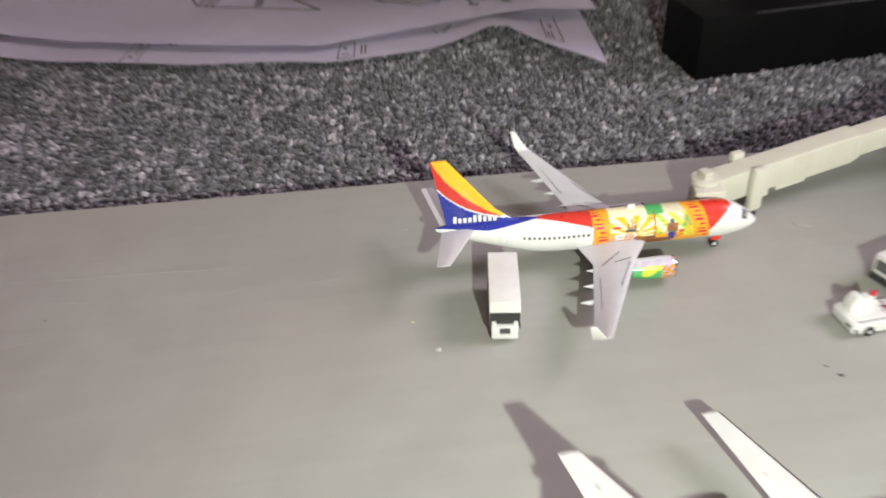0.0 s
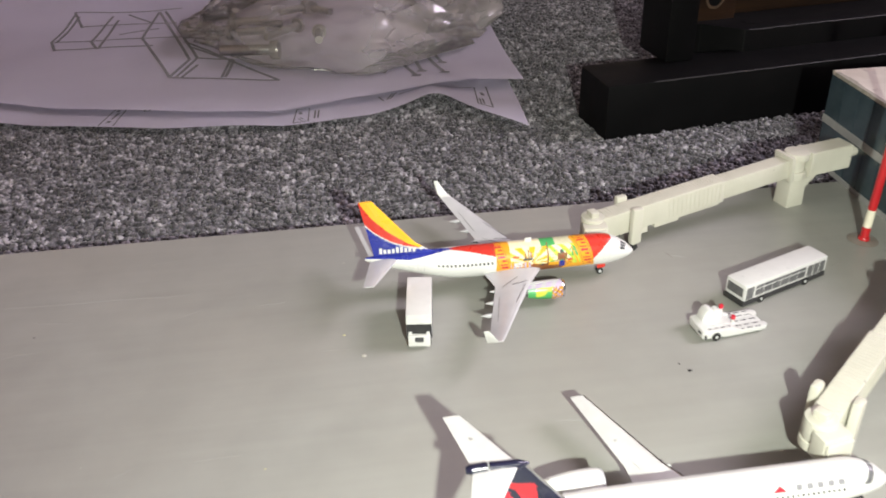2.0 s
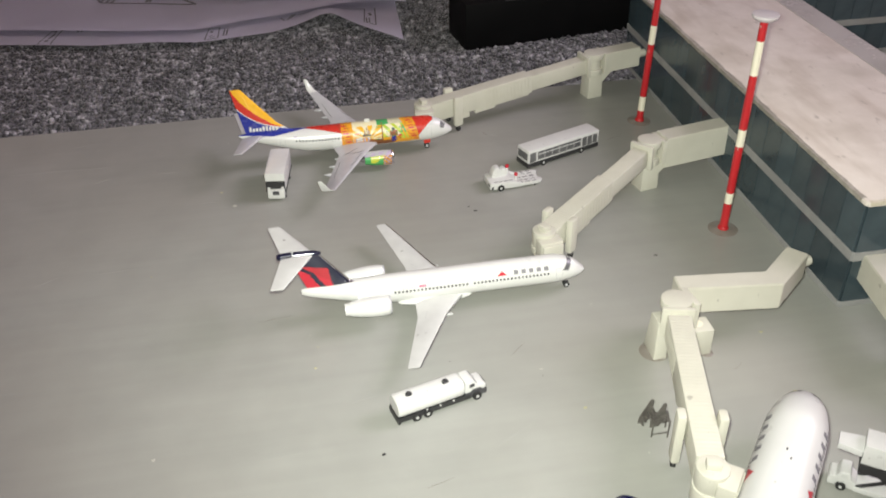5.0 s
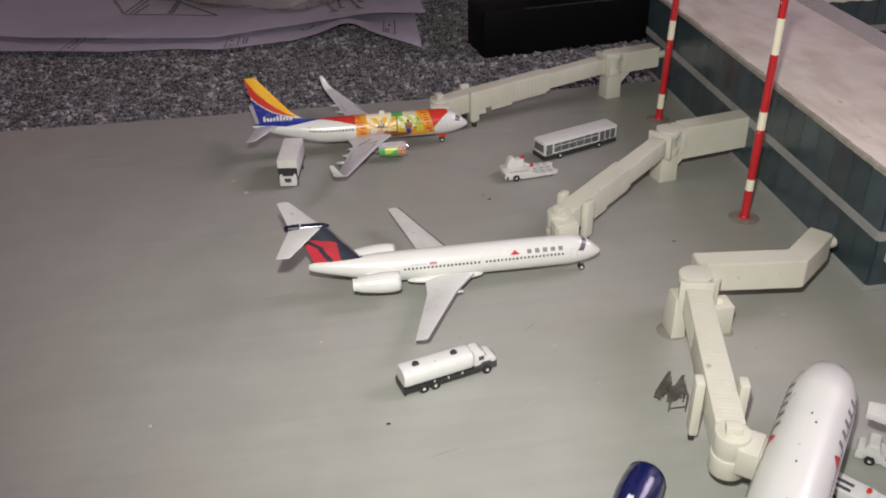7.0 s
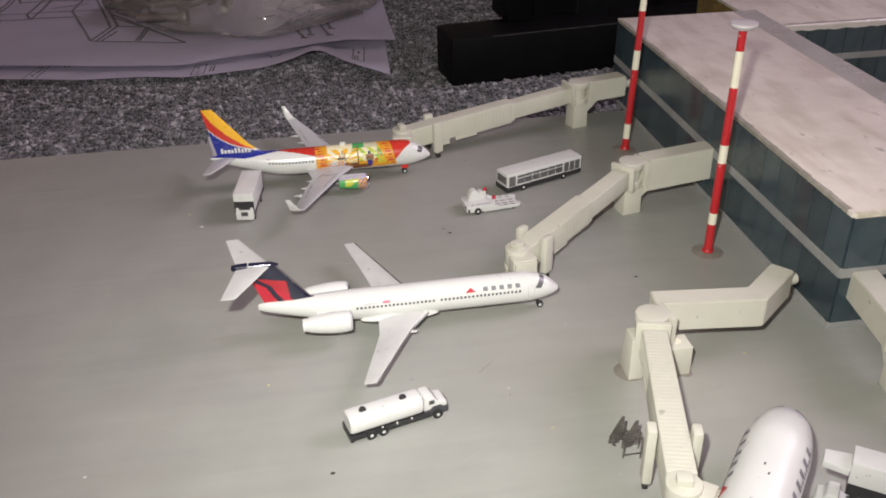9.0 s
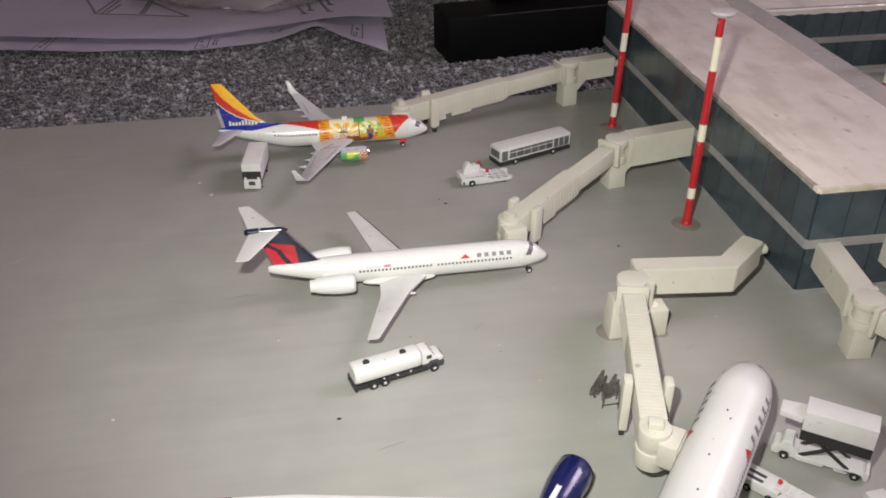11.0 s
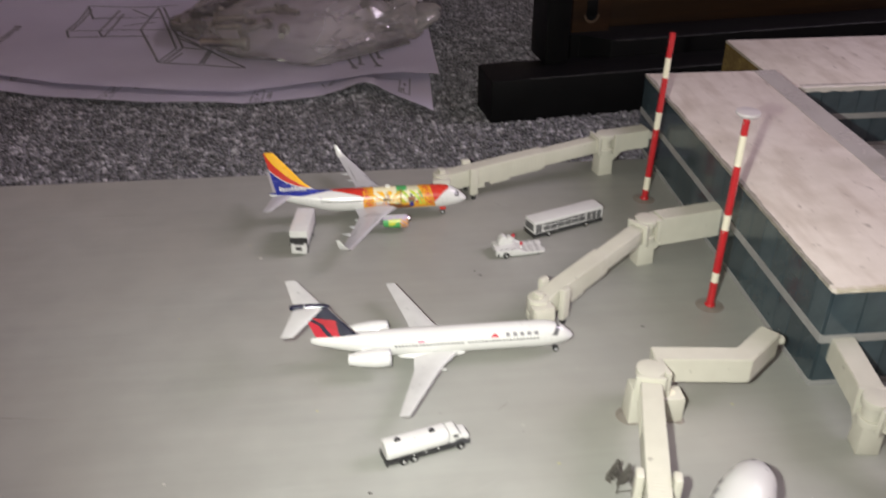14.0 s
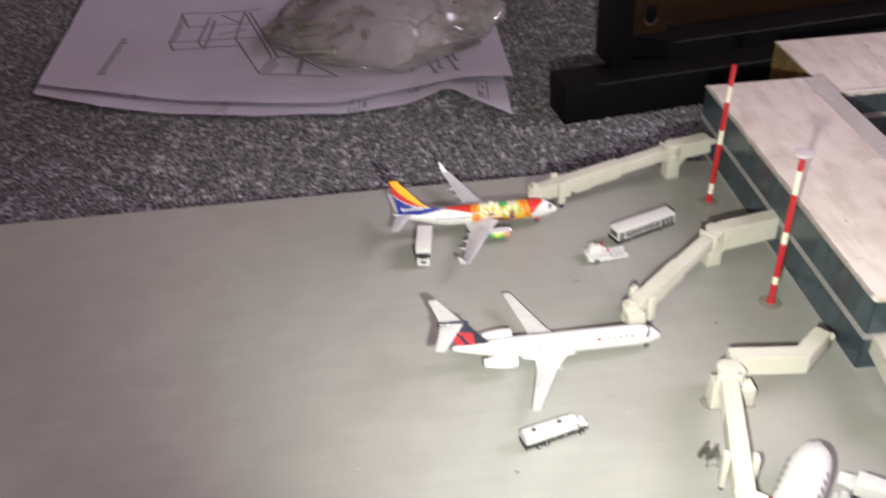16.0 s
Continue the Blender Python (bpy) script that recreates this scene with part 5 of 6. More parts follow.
def service_cart(x, y, turn):
    root = thing("toy_service_cart", x, y, 0, turn, "small white toy box cart standing on grey board", "toy cart")
    bm = bmesh.new()
    box(bm, -2.4, -1.4, 0.9, 2.4, 1.4, 10.0, 0.3)
    body = part("body", bm, TRUCK_WHITE, root, smooth=40)
    bm = bmesh.new()
    box(bm, -2.2, -1.46, 1.0, 2.2, -1.3, 1.8)
    part("sill", bm, DARK_GREY, body, "dark lower sill")
    bm = bmesh.new()
    box(bm, -4.6, -0.6, 0.0, -3.9, 0.1, 8.4, 0.1)
    box(bm, -4.2, -0.4, 1.0, -2.5, 0.0, 1.5)
    part("post", bm, BLACK, root, "thin black upright post")
    for px in (-1.7, 1.7):
        for side in (1, -1):
            wheel(root, px, side * 1.2, 0.9, 0.6, hub=False)
    return root


def baggage_tug(x, y, turn):
    root = thing("toy_baggage_tug", x, y, 0, turn, "small white toy tug with dark wheels behind the terminal", "toy truck")
    bm = bmesh.new()
    box(bm, -5.0, -2.4, 1.0, 5.0, 2.4, 3.4, 0.5)
    body = part("body", bm, TRUCK_WHITE, root, smooth=40)
    bm = bmesh.new()
    box(bm, -4.2, -2.1, 3.2, 0.6, 2.1, 6.0, 0.7)
    part("cab", bm, TRUCK_WHITE, root, "white rounded cab", 40)
    bm = bmesh.new()
    box(bm, 0.5, -1.7, 3.8, 0.72, 1.7, 5.4, 0.05)
    part("windscreen", bm, DARK_GREY, body, "dark windscreen")
    for px in (-3.2, 3.2):
        for side in (1, -1):
            wheel(root, px, side * 2.3, 1.3, 0.8)
    return root


# ---- the room ----
def slab(name, x0, y0, z0, x1, y1, z1, mat, label, category, kind="structure"):
    bm = bmesh.new()
    box(bm, x0, y0, z0, x1, y1, z1)
    ob = part(name, bm, mat, None, label)
    return tagged(ob, label, category, kind=kind)


RX0, RX1, RY0, RY1, RH = -1400, 3000, -1500, 1150, 2400
slab("floor", RX0, RY0, -60, RX1, RY1, -11.2, CARPET, "dark grey speckled carpet floor", "floor")
slab("ceiling", RX0, RY0, RH, RX1, RY1, RH + 60, CEILING_PAINT, "plain white ceiling", "ceiling")
slab("wall_north", RX0 - 80, RY1, -60, RX1 + 80, RY1 + 80, RH + 60, WALL_PAINT, "plain beige painted wall", "wall")
slab("wall_south", RX0 - 80, RY0 - 80, -60, RX1 + 80, RY0, RH + 60, WALL_PAINT, "plain beige painted wall", "wall")
slab("wall_west", RX0 - 80, RY0, -60, RX0, RY1, RH + 60, WALL_PAINT, "plain beige painted wall", "wall")
slab("wall_east", RX1, RY0, -60, RX1 + 80, RY1, RH + 60, WALL_PAINT, "plain beige painted wall", "wall")

# ---- display board ----
bm = bmesh.new()
box(bm, -420, -330, -10.2, 620, 324, 0, 0.8)
for f in bm.faces:
    f.material_index = 0 if f.calc_center_median().z > -0.5 else 1
board = part("display_board", bm, [BOARD, BOARD_EDGE], None, "", 40)
tagged(board, "grey painted board with worn surface lying on the carpet", "board")


bm = bmesh.new()
box(bm, 313.5, 324.3, -10.2, 620, 405, -0.05, 0.6)
for f in bm.faces:
    f.material_index = 0 if f.calc_center_median().z > -0.5 else 1
tagged(part("display_board", bm, [BOARD, BOARD_EDGE], None, "", 40), "grey painted board strip under the back of the terminal", "board")

# ---- terminal ----
def facade(parent, origin, turn, length, pitch, base, band, top, thick=0.5):
    """Two storeys of printed glass panels with a pale band between them and a plinth; origin: plan of its start; turn: degrees of its run."""
    m = Matrix.Translation((*origin, 0)) @ Matrix.Rotation(radians(turn), 4, "Z")
    count = int(round(length / pitch))
    step = length / count
    for z0, z1 in ((base, band - 1.5), (band + 1.5, top)):
        bm = bmesh.new()
        box(bm, 0.15, -thick, 0, step - 0.15, 0.02, z1 - z0)
        for v in bm.verts:
            v.co *= MM
        mesh = bpy.data.meshes.new("glass_panel")
        bm.to_mesh(mesh)
        bm.free()
        mesh.materials.append(GLASS_PRINT)
        for k in range(count):
            ob = new("glass_panel", mesh)
            ob.parent = parent
            mm = m @ Matrix.Translation((k * step, 0, z0))
            mm.translation *= MM
            ob.matrix_local = parent.matrix_world.inverted() @ mm
    for name, z0, z1, out, mat, label in (("floor_band", band - 1.5, band + 1.5, 0.75, CONCRETE, "pale grey band between the storeys"),
                                          ("plinth", 0.0, base, 0.75, CONCRETE, "pale grey plinth")):
        bm = bmesh.new()
        box(bm, -0.3, -out, z0, length + 0.3, 0.0, z1, 0.12, m)
        bmesh.ops.transform(bm, matrix=Matrix.Translation(-parent.matrix_world.translation / MM), verts=bm.verts)
        part(name, bm, mat, parent, label)


def terminal_block(x0, y0, x1, y1, top, label):
    root = thing("terminal_building", x0, y0, 0, 0, label, "model building", "terminal buildings")
    bm = bmesh.new()
    box(bm, 0.02, 0.02, 0, x1 - x0 - 0.02, y1 - y0 - 0.02, top - 1.0)
    part("wall", bm, [MULLION], root, "dark backing of the printed glass")
    return root


T1 = (245.4, 148.4, 310.6, 342.0, 37.2)
root1 = terminal_block(*T1, "card model terminal with printed teal glass and worn white roof")
facade(root1, (245.4, 342.0), -90, 193.6, 9.7, 2.0, 18.6, 35.6)
facade(root1, (245.4, 148.4), 0, 65.2, 10.7, 2.0, 18.6, 35.6)
facade(root1, (310.6, 148.4), 90, 180.6, 10.0, 2.0, 18.6, 35.6)
bm = bmesh.new()
prism(bm, [(-0.4, 0.5), (0.5, -0.4), (65.6, -0.4), (65.6, 193.8), (-0.4, 193.8)], 35.6, 37.2, bevel=0.35)
roof = part("roof", bm, ROOF_CARD, root1, "worn off-white card roof with grey scuffs", 40)
rng = random.Random(4)


def ragged_rim(name, length, m, mat, label, low, wide):
    """A worn lip along a card edge: an uneven strip, x along the edge, y inward."""
    bm = bmesh.new()
    n = int(length / 0.8)
    rings = []
    cut, lip = wide * 0.7, 0.0
    for k in range(n + 1):
        cut += rng.uniform(-0.28, 0.28) + (wide * 0.7 - cut) * 0.2
        lip += rng.uniform(-0.07, 0.07) - lip * 0.3
        a = k * length / n
        rings.append([(a, -0.62 + lip, low + rng.uniform(-0.1, 0.1)), (a, -0.62 + lip, 37.22), (a, max(cut, 0.1), 37.26), (a, max(cut, 0.1), 36.6)])
    loft(bm, rings)
    bmesh.ops.transform(bm, matrix=m, verts=bm.verts)
    part(name, bm, mat, roof, label)


ragged_rim("worn_rim", 189.0, Matrix.Translation((0, 191.5, 0)) @ Matrix.Rotation(radians(-90), 4, "Z"), ROOF_RIM, "grubby worn card rim", 35.9, 1.3)
ragged_rim("frayed_rim", 63.5, Matrix.Translation((0.6, 0, 0)), ROOF_EDGE, "frayed pale card rim", 36.1, 1.0)
bm = bmesh.new()
box(bm, 54.5, 1.0, 37.0, 65.7, 193.4, 37.36, 0.1)
part("roof_tape", bm, TAPE, roof, "glossy clear tape along the roof edge")

root1.matrix_world = pose(T1[0] * MM, T1[1] * MM, 0, 0, 0, -0.55)
T2 = (314.0, 329.0, 470.0, 404.0, 32.6)
root2 = terminal_block(*T2, "card model terminal wing with printed glass and raw fibre end")
facade(root2, (314.0, 329.0), 0, 156, 9.8, 1.8, 16.4, 31.0)
bm = bmesh.new()
box(bm, -0.4, -0.4, 31.0, 156.4, 75.4, 32.6, 0.3)
roof2 = part("roof", bm, ROOF_CARD, root2, "worn off-white card roof", 40)
bm = bmesh.new()
box(bm, -0.6, 0.5, 0.0, 0.0, 74.5, 31.2, 0.1)
part("raw_end", bm, CORK, root2, "raw yellow-brown fibre end face")
bm = bmesh.new()
rings = []
for k in range(75):
    a = 8 + k * 2
    rings.append([(a, -0.62 + rng.uniform(-0.12, 0.05), 29.9 + rng.uniform(-0.4, 0.4)), (a, -0.75 + rng.uniform(-0.15, 0.1), 32.2 + rng.uniform(-0.3, 0.2)), (a, 0.1 + rng.uniform(-0.2, 0.2), 32.82 + rng.uniform(-0.08, 0.12)),
                  (a, 2.6 + rng.uniform(-0.5, 0.5), 32.68), (a, 2.4, 32.4), (a, -0.3, 32.3)])
loft(bm, rings)
part("roof_tape", bm, CREASED_TAPE, roof2, "creased glossy clear tape over the roof edge", 25)

# ---- jet bridges ----
jet_bridge((219.8, 311.0), [(241.2, 316.2)], (140.2, 290.4), -95, (11.2, 5.0), 0.38, 0.86, peg=True)
jet_bridge((214.0, 229.5), [(246.4, 236.0)], (163.0, 188.2), -80, (10.6, 5.2), 0.42, 0.90, peg=False, drop=2.4)
jet_bridge((187.6, 140.6), [(219.0, 144.6), (232.4, 156.0)], (171.9, 82.0), -39, (8.7, 8.8), 0.05, 0.77, stair=True, socket=True, peg_way=(1, 0.1), start=(190.6, 147.9), broad=3.35,
           label="ivory resin toy jet bridge with bent corridor and metal stair")
jet_bridge((248.0, 119.0), [(252.5, 148.4)], (280.0, 60.0), -20, (10.0, 9.0), 0.4, 0.84, peg=False)
jet_bridge((274.6, 119.0), [(274.8, 148.4)], (318.0, 66.0), -20, (10.0, 9.0), 0.4, 0.84, peg=False)

# ---- masts ----
light_mast(230.0, 196.0, [10.6, 14.7, 32.3, 38.4, 57.0, 68.2], 74.8, lean=0.45)
light_mast(231.8, 281.6, [5.0, 11.4, 34.2, 42.0, 57.4, 66.1], 76.5, disc=False, lean=2.0)
light_mast(323.5, 234.5, [10.6, 14.7, 32.3, 38.4, 57.0, 67.8], 74.0)
light_mast(396.0, 320.0, [11.0, 18.5, 34.2, 42.0, 57.4, 66.1], 76.5, disc=False)

# ---- aircraft ----
colourful_airliner(149.6, 277.4, 0.3)
rear_engine_airliner(172.6, 175.2, 0.0)
wide_body_airliner(208.2, 104.4, 50.7)

# ---- vehicles ----
apron_bus(189.4, 259.7, 200.8)
tow_tractor(166.5, 242.0, 6.0)
fuel_tanker(117.7, 130.7, 15.5)
catering_truck(79.4, 257.5, 262.0, 0.0, "white toy catering truck with black front panel under the tail")
catering_truck(215.8, 80.4, 143.5, 8.4, "white toy catering truck with box raised on black scissors", 0.86)
belt_loader(199.4, 72.4, -52.0)
catering_truck(197.6, 51.4, 113.5, 4.6, "white toy catering truck with raised box beside the jet", 0.9)
service_cart(215.9, 60.6, 4.0)
baggage_tug(381.0, 300.0, 20.0)

# ---- black furniture base on the carpet ----
bench = thing("furniture_base", 180.5, 400, -11.2, 7.0, "black lacquered wooden furniture base with brown panel on carpet", "furniture")
# unseen extra length and height, added to keep lamp light off the carpet
LONG, TALL = 900, 700
bm = bmesh.new()
box(bm, 0, 0, 0, LONG, 30, 25.5, 1.0)
part("foot_beam", bm, BLACK_WOOD, bench, "long black square foot beam", 40)
bm = bmesh.new()
box(bm, 37.3, 20, 25.5, 52.0, 47, TALL, 1.6)
part("post", bm, BLACK_WOOD, bench, "upright black post", 40)
bm = bmesh.new()
box(bm, 52.0, 44, 25.5, 86, 50, TALL, 0.6)
plate = part("bracket_plate", bm, DARK_WOOD, bench, "dark brown plate with a slot", 40)
bm = bmesh.new()
box(bm, 70.5, 43.7, 45.5, 77.5, 44.6, 55, 0.4)
cyl(bm, (74, 43.7, 46.2), (74, 44.6, 46.2), 3.5, seg=24)
slot = part("slot", bm, BLACK_WOOD, plate, "dark upright slot with a round end", 40)
bm = bmesh.new()
n = 14
rings = []
for k in range(n + 1):
    a = math.pi + math.pi * k / n
    c, q = math.cos(a), math.sin(a)
    rings.append([(74 + c * r, y, 46.2 + q * r) for r, y in ((3.6, 43.6), (5.0, 43.6), (5.0, 44.4), (3.6, 44.4))])
loft(bm, rings)
part("slot_rim", bm, RIM_WOOD, slot, "lighter brown rim under the slot", 40)
bm = bmesh.new()
prism(bm, [(53, 40), (66, 40), (80, 24), (LONG, 24), (LONG, 56), (53, 56)], 0.0, 36.0, bevel=0.6)
rail = part("lower_rail", bm, BLACK_WOOD, bench, "black lower rail", 40)
bm = bmesh.new()
cyl(bm, (90, 36, 35.9), (90, 36, 36.2), 4.5, seg=24)
part("bolt_hole", bm, BLACK_WOOD, rail, "dark round bolt hole", 40)
bm = bmesh.new()
box(bm, 86, 50, 36, LONG, 56, TALL, 0.5)
panel = part("panel", bm, DARK_WOOD, bench, "dark brown grooved panel", 40)
for k in range(8):
    bm = bmesh.new()
    box(bm, 86.4, 48.6, 62 + k * 16, LONG, 50.2, 68 + k * 16, 0.4)
    part("moulding", bm, DARK_WOOD, panel, "brown moulding strip", 40)

# paler strips: the edges' highlight put in as colour, along with some wear
for name, y, z in (("worn_beam_edge", 0.25, 25.3), ("worn_rail_edge", 24.2, 35.8)):
    bm = bmesh.new()
    n = 90
    rings = []
    rng = random.Random(len(name))
    for k in range(n + 1):
        a = (82 if z > 30 else 22) + k * 300 / n
        w = 0.10 + 0.25 * rng.random() ** 2
        rings.append([(a, y - w, z - w), (a, y - w * 0.4, z + 0.1), (a, y + w, z + 0.24), (a, y + 0.1, z - w)])
    loft(bm, rings)
    part(name, bm, WORN_LIT_BLACK, bench, "thin pale line of wear and highlight on the black edge")

# ---- far furniture and skirting ----
far = thing("cabinet", -115, 815, -11.2, -4, "low black cabinet standing on the carpet", "cabinet")
bm = bmesh.new()
box(bm, 0, 0, 0, 320, 120, 260, 2)
part("body", bm, BLACK_WOOD, far, smooth=40)
bm = bmesh.new()
box(bm, 60, -4, 20, 250, 0.2, 240, 1)
part("door", bm, BLACK_WOOD, far, smooth=40)
# plain beige block put in place of the wall's skirting
far2 = thing("skirting_block", -420, 830, -11.2, -3, "pale beige skirting block standing on the carpet", "box")
bm = bmesh.new()
box(bm, 0, 0, 0, 290, 120, 220, 2)
part("body", bm, SKIRTING, far2, smooth=40)


# ---- paper sheets ----
def wave(x, y, lift, seed):
    n = noise.noise(Vector((x * 0.012, y * 0.012, seed))) * 2.6 + noise.noise(Vector((x * 0.03, y * 0.03, seed + 7))) * 0.9
    return lift + n


def sheet(name, near, far, lift, seed, label, curl):
    """A sheet between its uneven near edge and its straight far edge; curl(u, v) lifts it."""
    reach = np.linspace(0, 1, len(near))
    d, c = (Vector((*p, 0)) for p in far)
    n, m = 64, 48
    bm = bmesh.new()
    rows = []
    for i in range(n + 1):
        u, row = i / n, []
        for j in range(m + 1):
            v = j / m
            edge_at = Vector((np.interp(u, reach, [q[0] for q in near]), np.interp(u, reach, [q[1] for q in near]), 0))
            p = edge_at.lerp(d.lerp(c, u), v)
            row.append(bm.verts.new((p.x, p.y, wave(p.x, p.y, lift, seed) + curl(u, v))))
        rows.append(row)
    for i in range(n):
        for j in range(m):
            bm.faces.new((rows[i][j], rows[i + 1][j], rows[i + 1][j + 1], rows[i][j + 1]))
    bmesh.ops.solidify(bm, geom=bm.faces[:], thickness=0.12)
    ob = part(name, bm, PAPER, None, label, 60)
    return tagged(ob, label, "paper", "instruction sheets")


def bell(x, at, wide):
    return math.exp(-((x - at) / wide) ** 2)


LOW = ([(-182, 512), (-127, 478), (-72, 460), (-17, 445), (38, 437), (80, 441), (107, 451), (122, 443), (149, 413)], [(-196, 790), (170, 742)], -8.0, 2.0,
       lambda u, v: bell(v, 0, 0.10) * (1.0 + 5.5 * bell(u, 0.80, 0.09)))
TOP = ([(-180, 522), (-124, 493), (-68, 474), (-10, 457), (36, 447), (85, 460), (132, 467), (158, 463)], [(-192, 795), (166, 748)], -4.6, 2.0,
       lambda u, v: bell(v, 0, 0.12) * (0.6 + 2.5 * bell(u, 0.85, 0.12)))
low_sheet = sheet("paper_sheet", *LOW[:4], "white printed instruction sheet with wavy edge on carpet", LOW[4])
top_sheet = sheet("paper_sheet", *TOP[:4], "white instruction sheet printed with a frame drawing, lying on another sheet", TOP[4])


def on_sheet(spec, x, y):
    """The height of a sheet over a plan point."""
    near, far, lift, seed, curl = spec
    reach = np.linspace(0, 1, len(near))
    u, v = 0.5, 0.0
    for _ in range(14):
        nx, ny = np.interp(u, reach, [q[0] for q in near]), np.interp(u, reach, [q[1] for q in near])
        fx, fy = far[0][0] + (far[1][0] - far[0][0]) * u, far[0][1] + (far[1][1] - far[0][1]) * u
        v = (y - ny) / (fy - ny)
        u = min(max(u + (x - nx - (fx - nx) * v) / 360, 0), 1)
    return wave(x, y, lift, seed) + curl(u, max(v, 0))


def ink_line(bm, a, b, wide):
    """A printed stroke that follows the waves of the top sheet."""
    a, b = Vector((*a, 0)), Vector((*b, 0))
    n = max(2, int((b - a).length / 5))
    side = Vector((-(b - a).y, (b - a).x, 0)).normalized() * wide / 2
    prev = None
    for k in range(n + 1):
        p = a.lerp(b, k / n)
        pair = [bm.verts.new((q.x, q.y, on_sheet(TOP, q.x, q.y) + 0.28)) for q in (p + side, p - side)]
        if prev:
            bm.faces.new((prev[0], prev[1], pair[1], pair[0]))
        prev = pair


strokes = [((-94, 645), (-27, 643)), ((-85, 615), (-27, 609)), ((-93, 642), (-95, 582)), ((-90, 636), (-92, 580)), ((-95, 582), (-43, 577)), ((-89, 564), (-35, 561)), ((-94, 645), (-84, 613)),
           ((-95, 582), (-89, 562)), ((-69, 635), (-72, 578)), ((-64, 624), (-65, 561)), ((-72, 578), (-66, 561)), ((-60, 638), (-42, 612)), ((-41, 640), (-43, 577)), ((-41, 640), (-12, 532)),
           ((-37, 639), (-8, 534)), ((-43, 577), (-20, 507)), ((-20, 507), (-12, 532)), ((-17, 505), (-8, 534)), ((-14, 505), (-7, 524)), ((-20, 507), (37, 490)), ((-8, 534), (12, 528)),
           ((12, 527), (9, 501)), ((10, 527), (7, 501)), ((-18, 566), (36, 491)), ((-15, 556), (6, 531)), ((-44, 577), (-20, 576)), ((-58, 589), (-36, 597))]
bm = bmesh.new()
for a, b in strokes:
    ink_line(bm, a, b, 1.7)
part("frame_drawing", bm, INK, top_sheet, "printed line drawing of a wooden frame")
bm = bmesh.new()
for a, b in [((102, 504), (106, 481)), ((109, 518), (110, 489)), ((116, 523), (121, 482)), ((121, 522), (123, 505))]:
    ink_line(bm, a, b, 2.0)
    ink_line(bm, (b[0] - 2.2, b[1] + 1), (b[0] + 2.2, b[1] - 1), 3.6)
part("bolt_drawing", bm, INK, top_sheet, "printed drawing of four bolts")
bm = bmesh.new()
for k in range(11):
    ink_line(bm, (-139 + k * 0.3, 529 + k * 7), (-133 + k * 0.3 - (k % 3) * 0.8, 528.4 + k * 7), 4.0)
part("text_bars", bm, INK, top_sheet, "column of dark printed bars")


def low_print(name, lines, wide, label):
    """Strokes printed on the lower sheet, as one part of it."""
    bm = bmesh.new()
    for a, b in lines:
        p, q = Vector((*a, 0)), Vector((*b, 0))
        side = Vector((-(q - p).y, (q - p).x, 0)).normalized() * wide / 2
        n = max(1, int((q - p).length / 5))
        for k in range(n):
            u, w = p.lerp(q, k / n), p.lerp(q, (k + 1) / n)
            bm.faces.new([bm.verts.new((c.x, c.y, on_sheet(LOW, c.x, c.y) + 0.3)) for c in (u + side, u - side, w - side, w + side)])
    part(name, bm, INK, low_sheet, label)


low_print("printed_box", [((45, 454), (51, 455)), ((51, 455), (50, 440)), ((50, 440), (43, 439)), ((43, 439), (45, 454))], 0.6, "thin printed box outline")
low_print("printed_icon", [((45.6, 449), (47.6, 449.4)), ((46.4, 450.6), (46.8, 448))], 1.3, "small printed icon")
low_print("text_bar", [((46.2, 444.6), (48.2, 442)), ((45.2, 443.4), (47, 441))], 0.5, "printed bar of text")
for dx in (0.0, 1.6):
    low_print("text_bar", [((53.8 + dx, 451.5), (53 + dx, 442.5))], 0.9, "printed bar of text")
low_print("printed_box", [((134, 470), (131, 442)), ((140, 470), (137, 436)), ((131, 442), (137, 436))], 0.7, "thin printed box outline")
low_print("printed_icon", [((135.4, 459.5), (136.8, 459)), ((135.8, 461), (136, 456))], 1.6, "small printed arrow")
for dx in (0.0, 1.5):
    low_print("text_bar", [((133.2 + dx, 451), (132.4 + dx, 441))], 0.8, "printed bar of text")
low_print("printed_box", [((-42, 477), (-47, 453)), ((-37, 475), (-40, 452)), ((-42, 477), (-37, 475))], 0.6, "thin printed box outline")
low_print("printed_icon", [((-41.6, 472.6), (-39.8, 472.2))], 2.4, "small printed icon")
low_print("printed_icon", [((-43.8, 458), (-42, 457.6))], 2.6, "small printed icon")
low_print("text_bar", [((-40, 469), (-42, 461))], 1.2, "printed bar of text")
low_print("printed_icon", [((-28, 471), (-28, 468)), ((-28, 468), (-25.5, 468)), ((-25.5, 468), (-25.5, 471))], 0.7, "small printed hook")
low_print("frame_drawing", [((85, 464), (87, 457)), ((94, 467), (90, 458)), ((92.5, 467), (88.5, 458)), ((95, 463), (133, 470))], 0.7, "printed line drawing of rails")
low_print("frame_drawing", [((-108, 497), (-106, 487)), ((-104, 496), (-105, 486)), ((-108, 493), (-101, 491))], 0.7, "printed line drawing of rails")


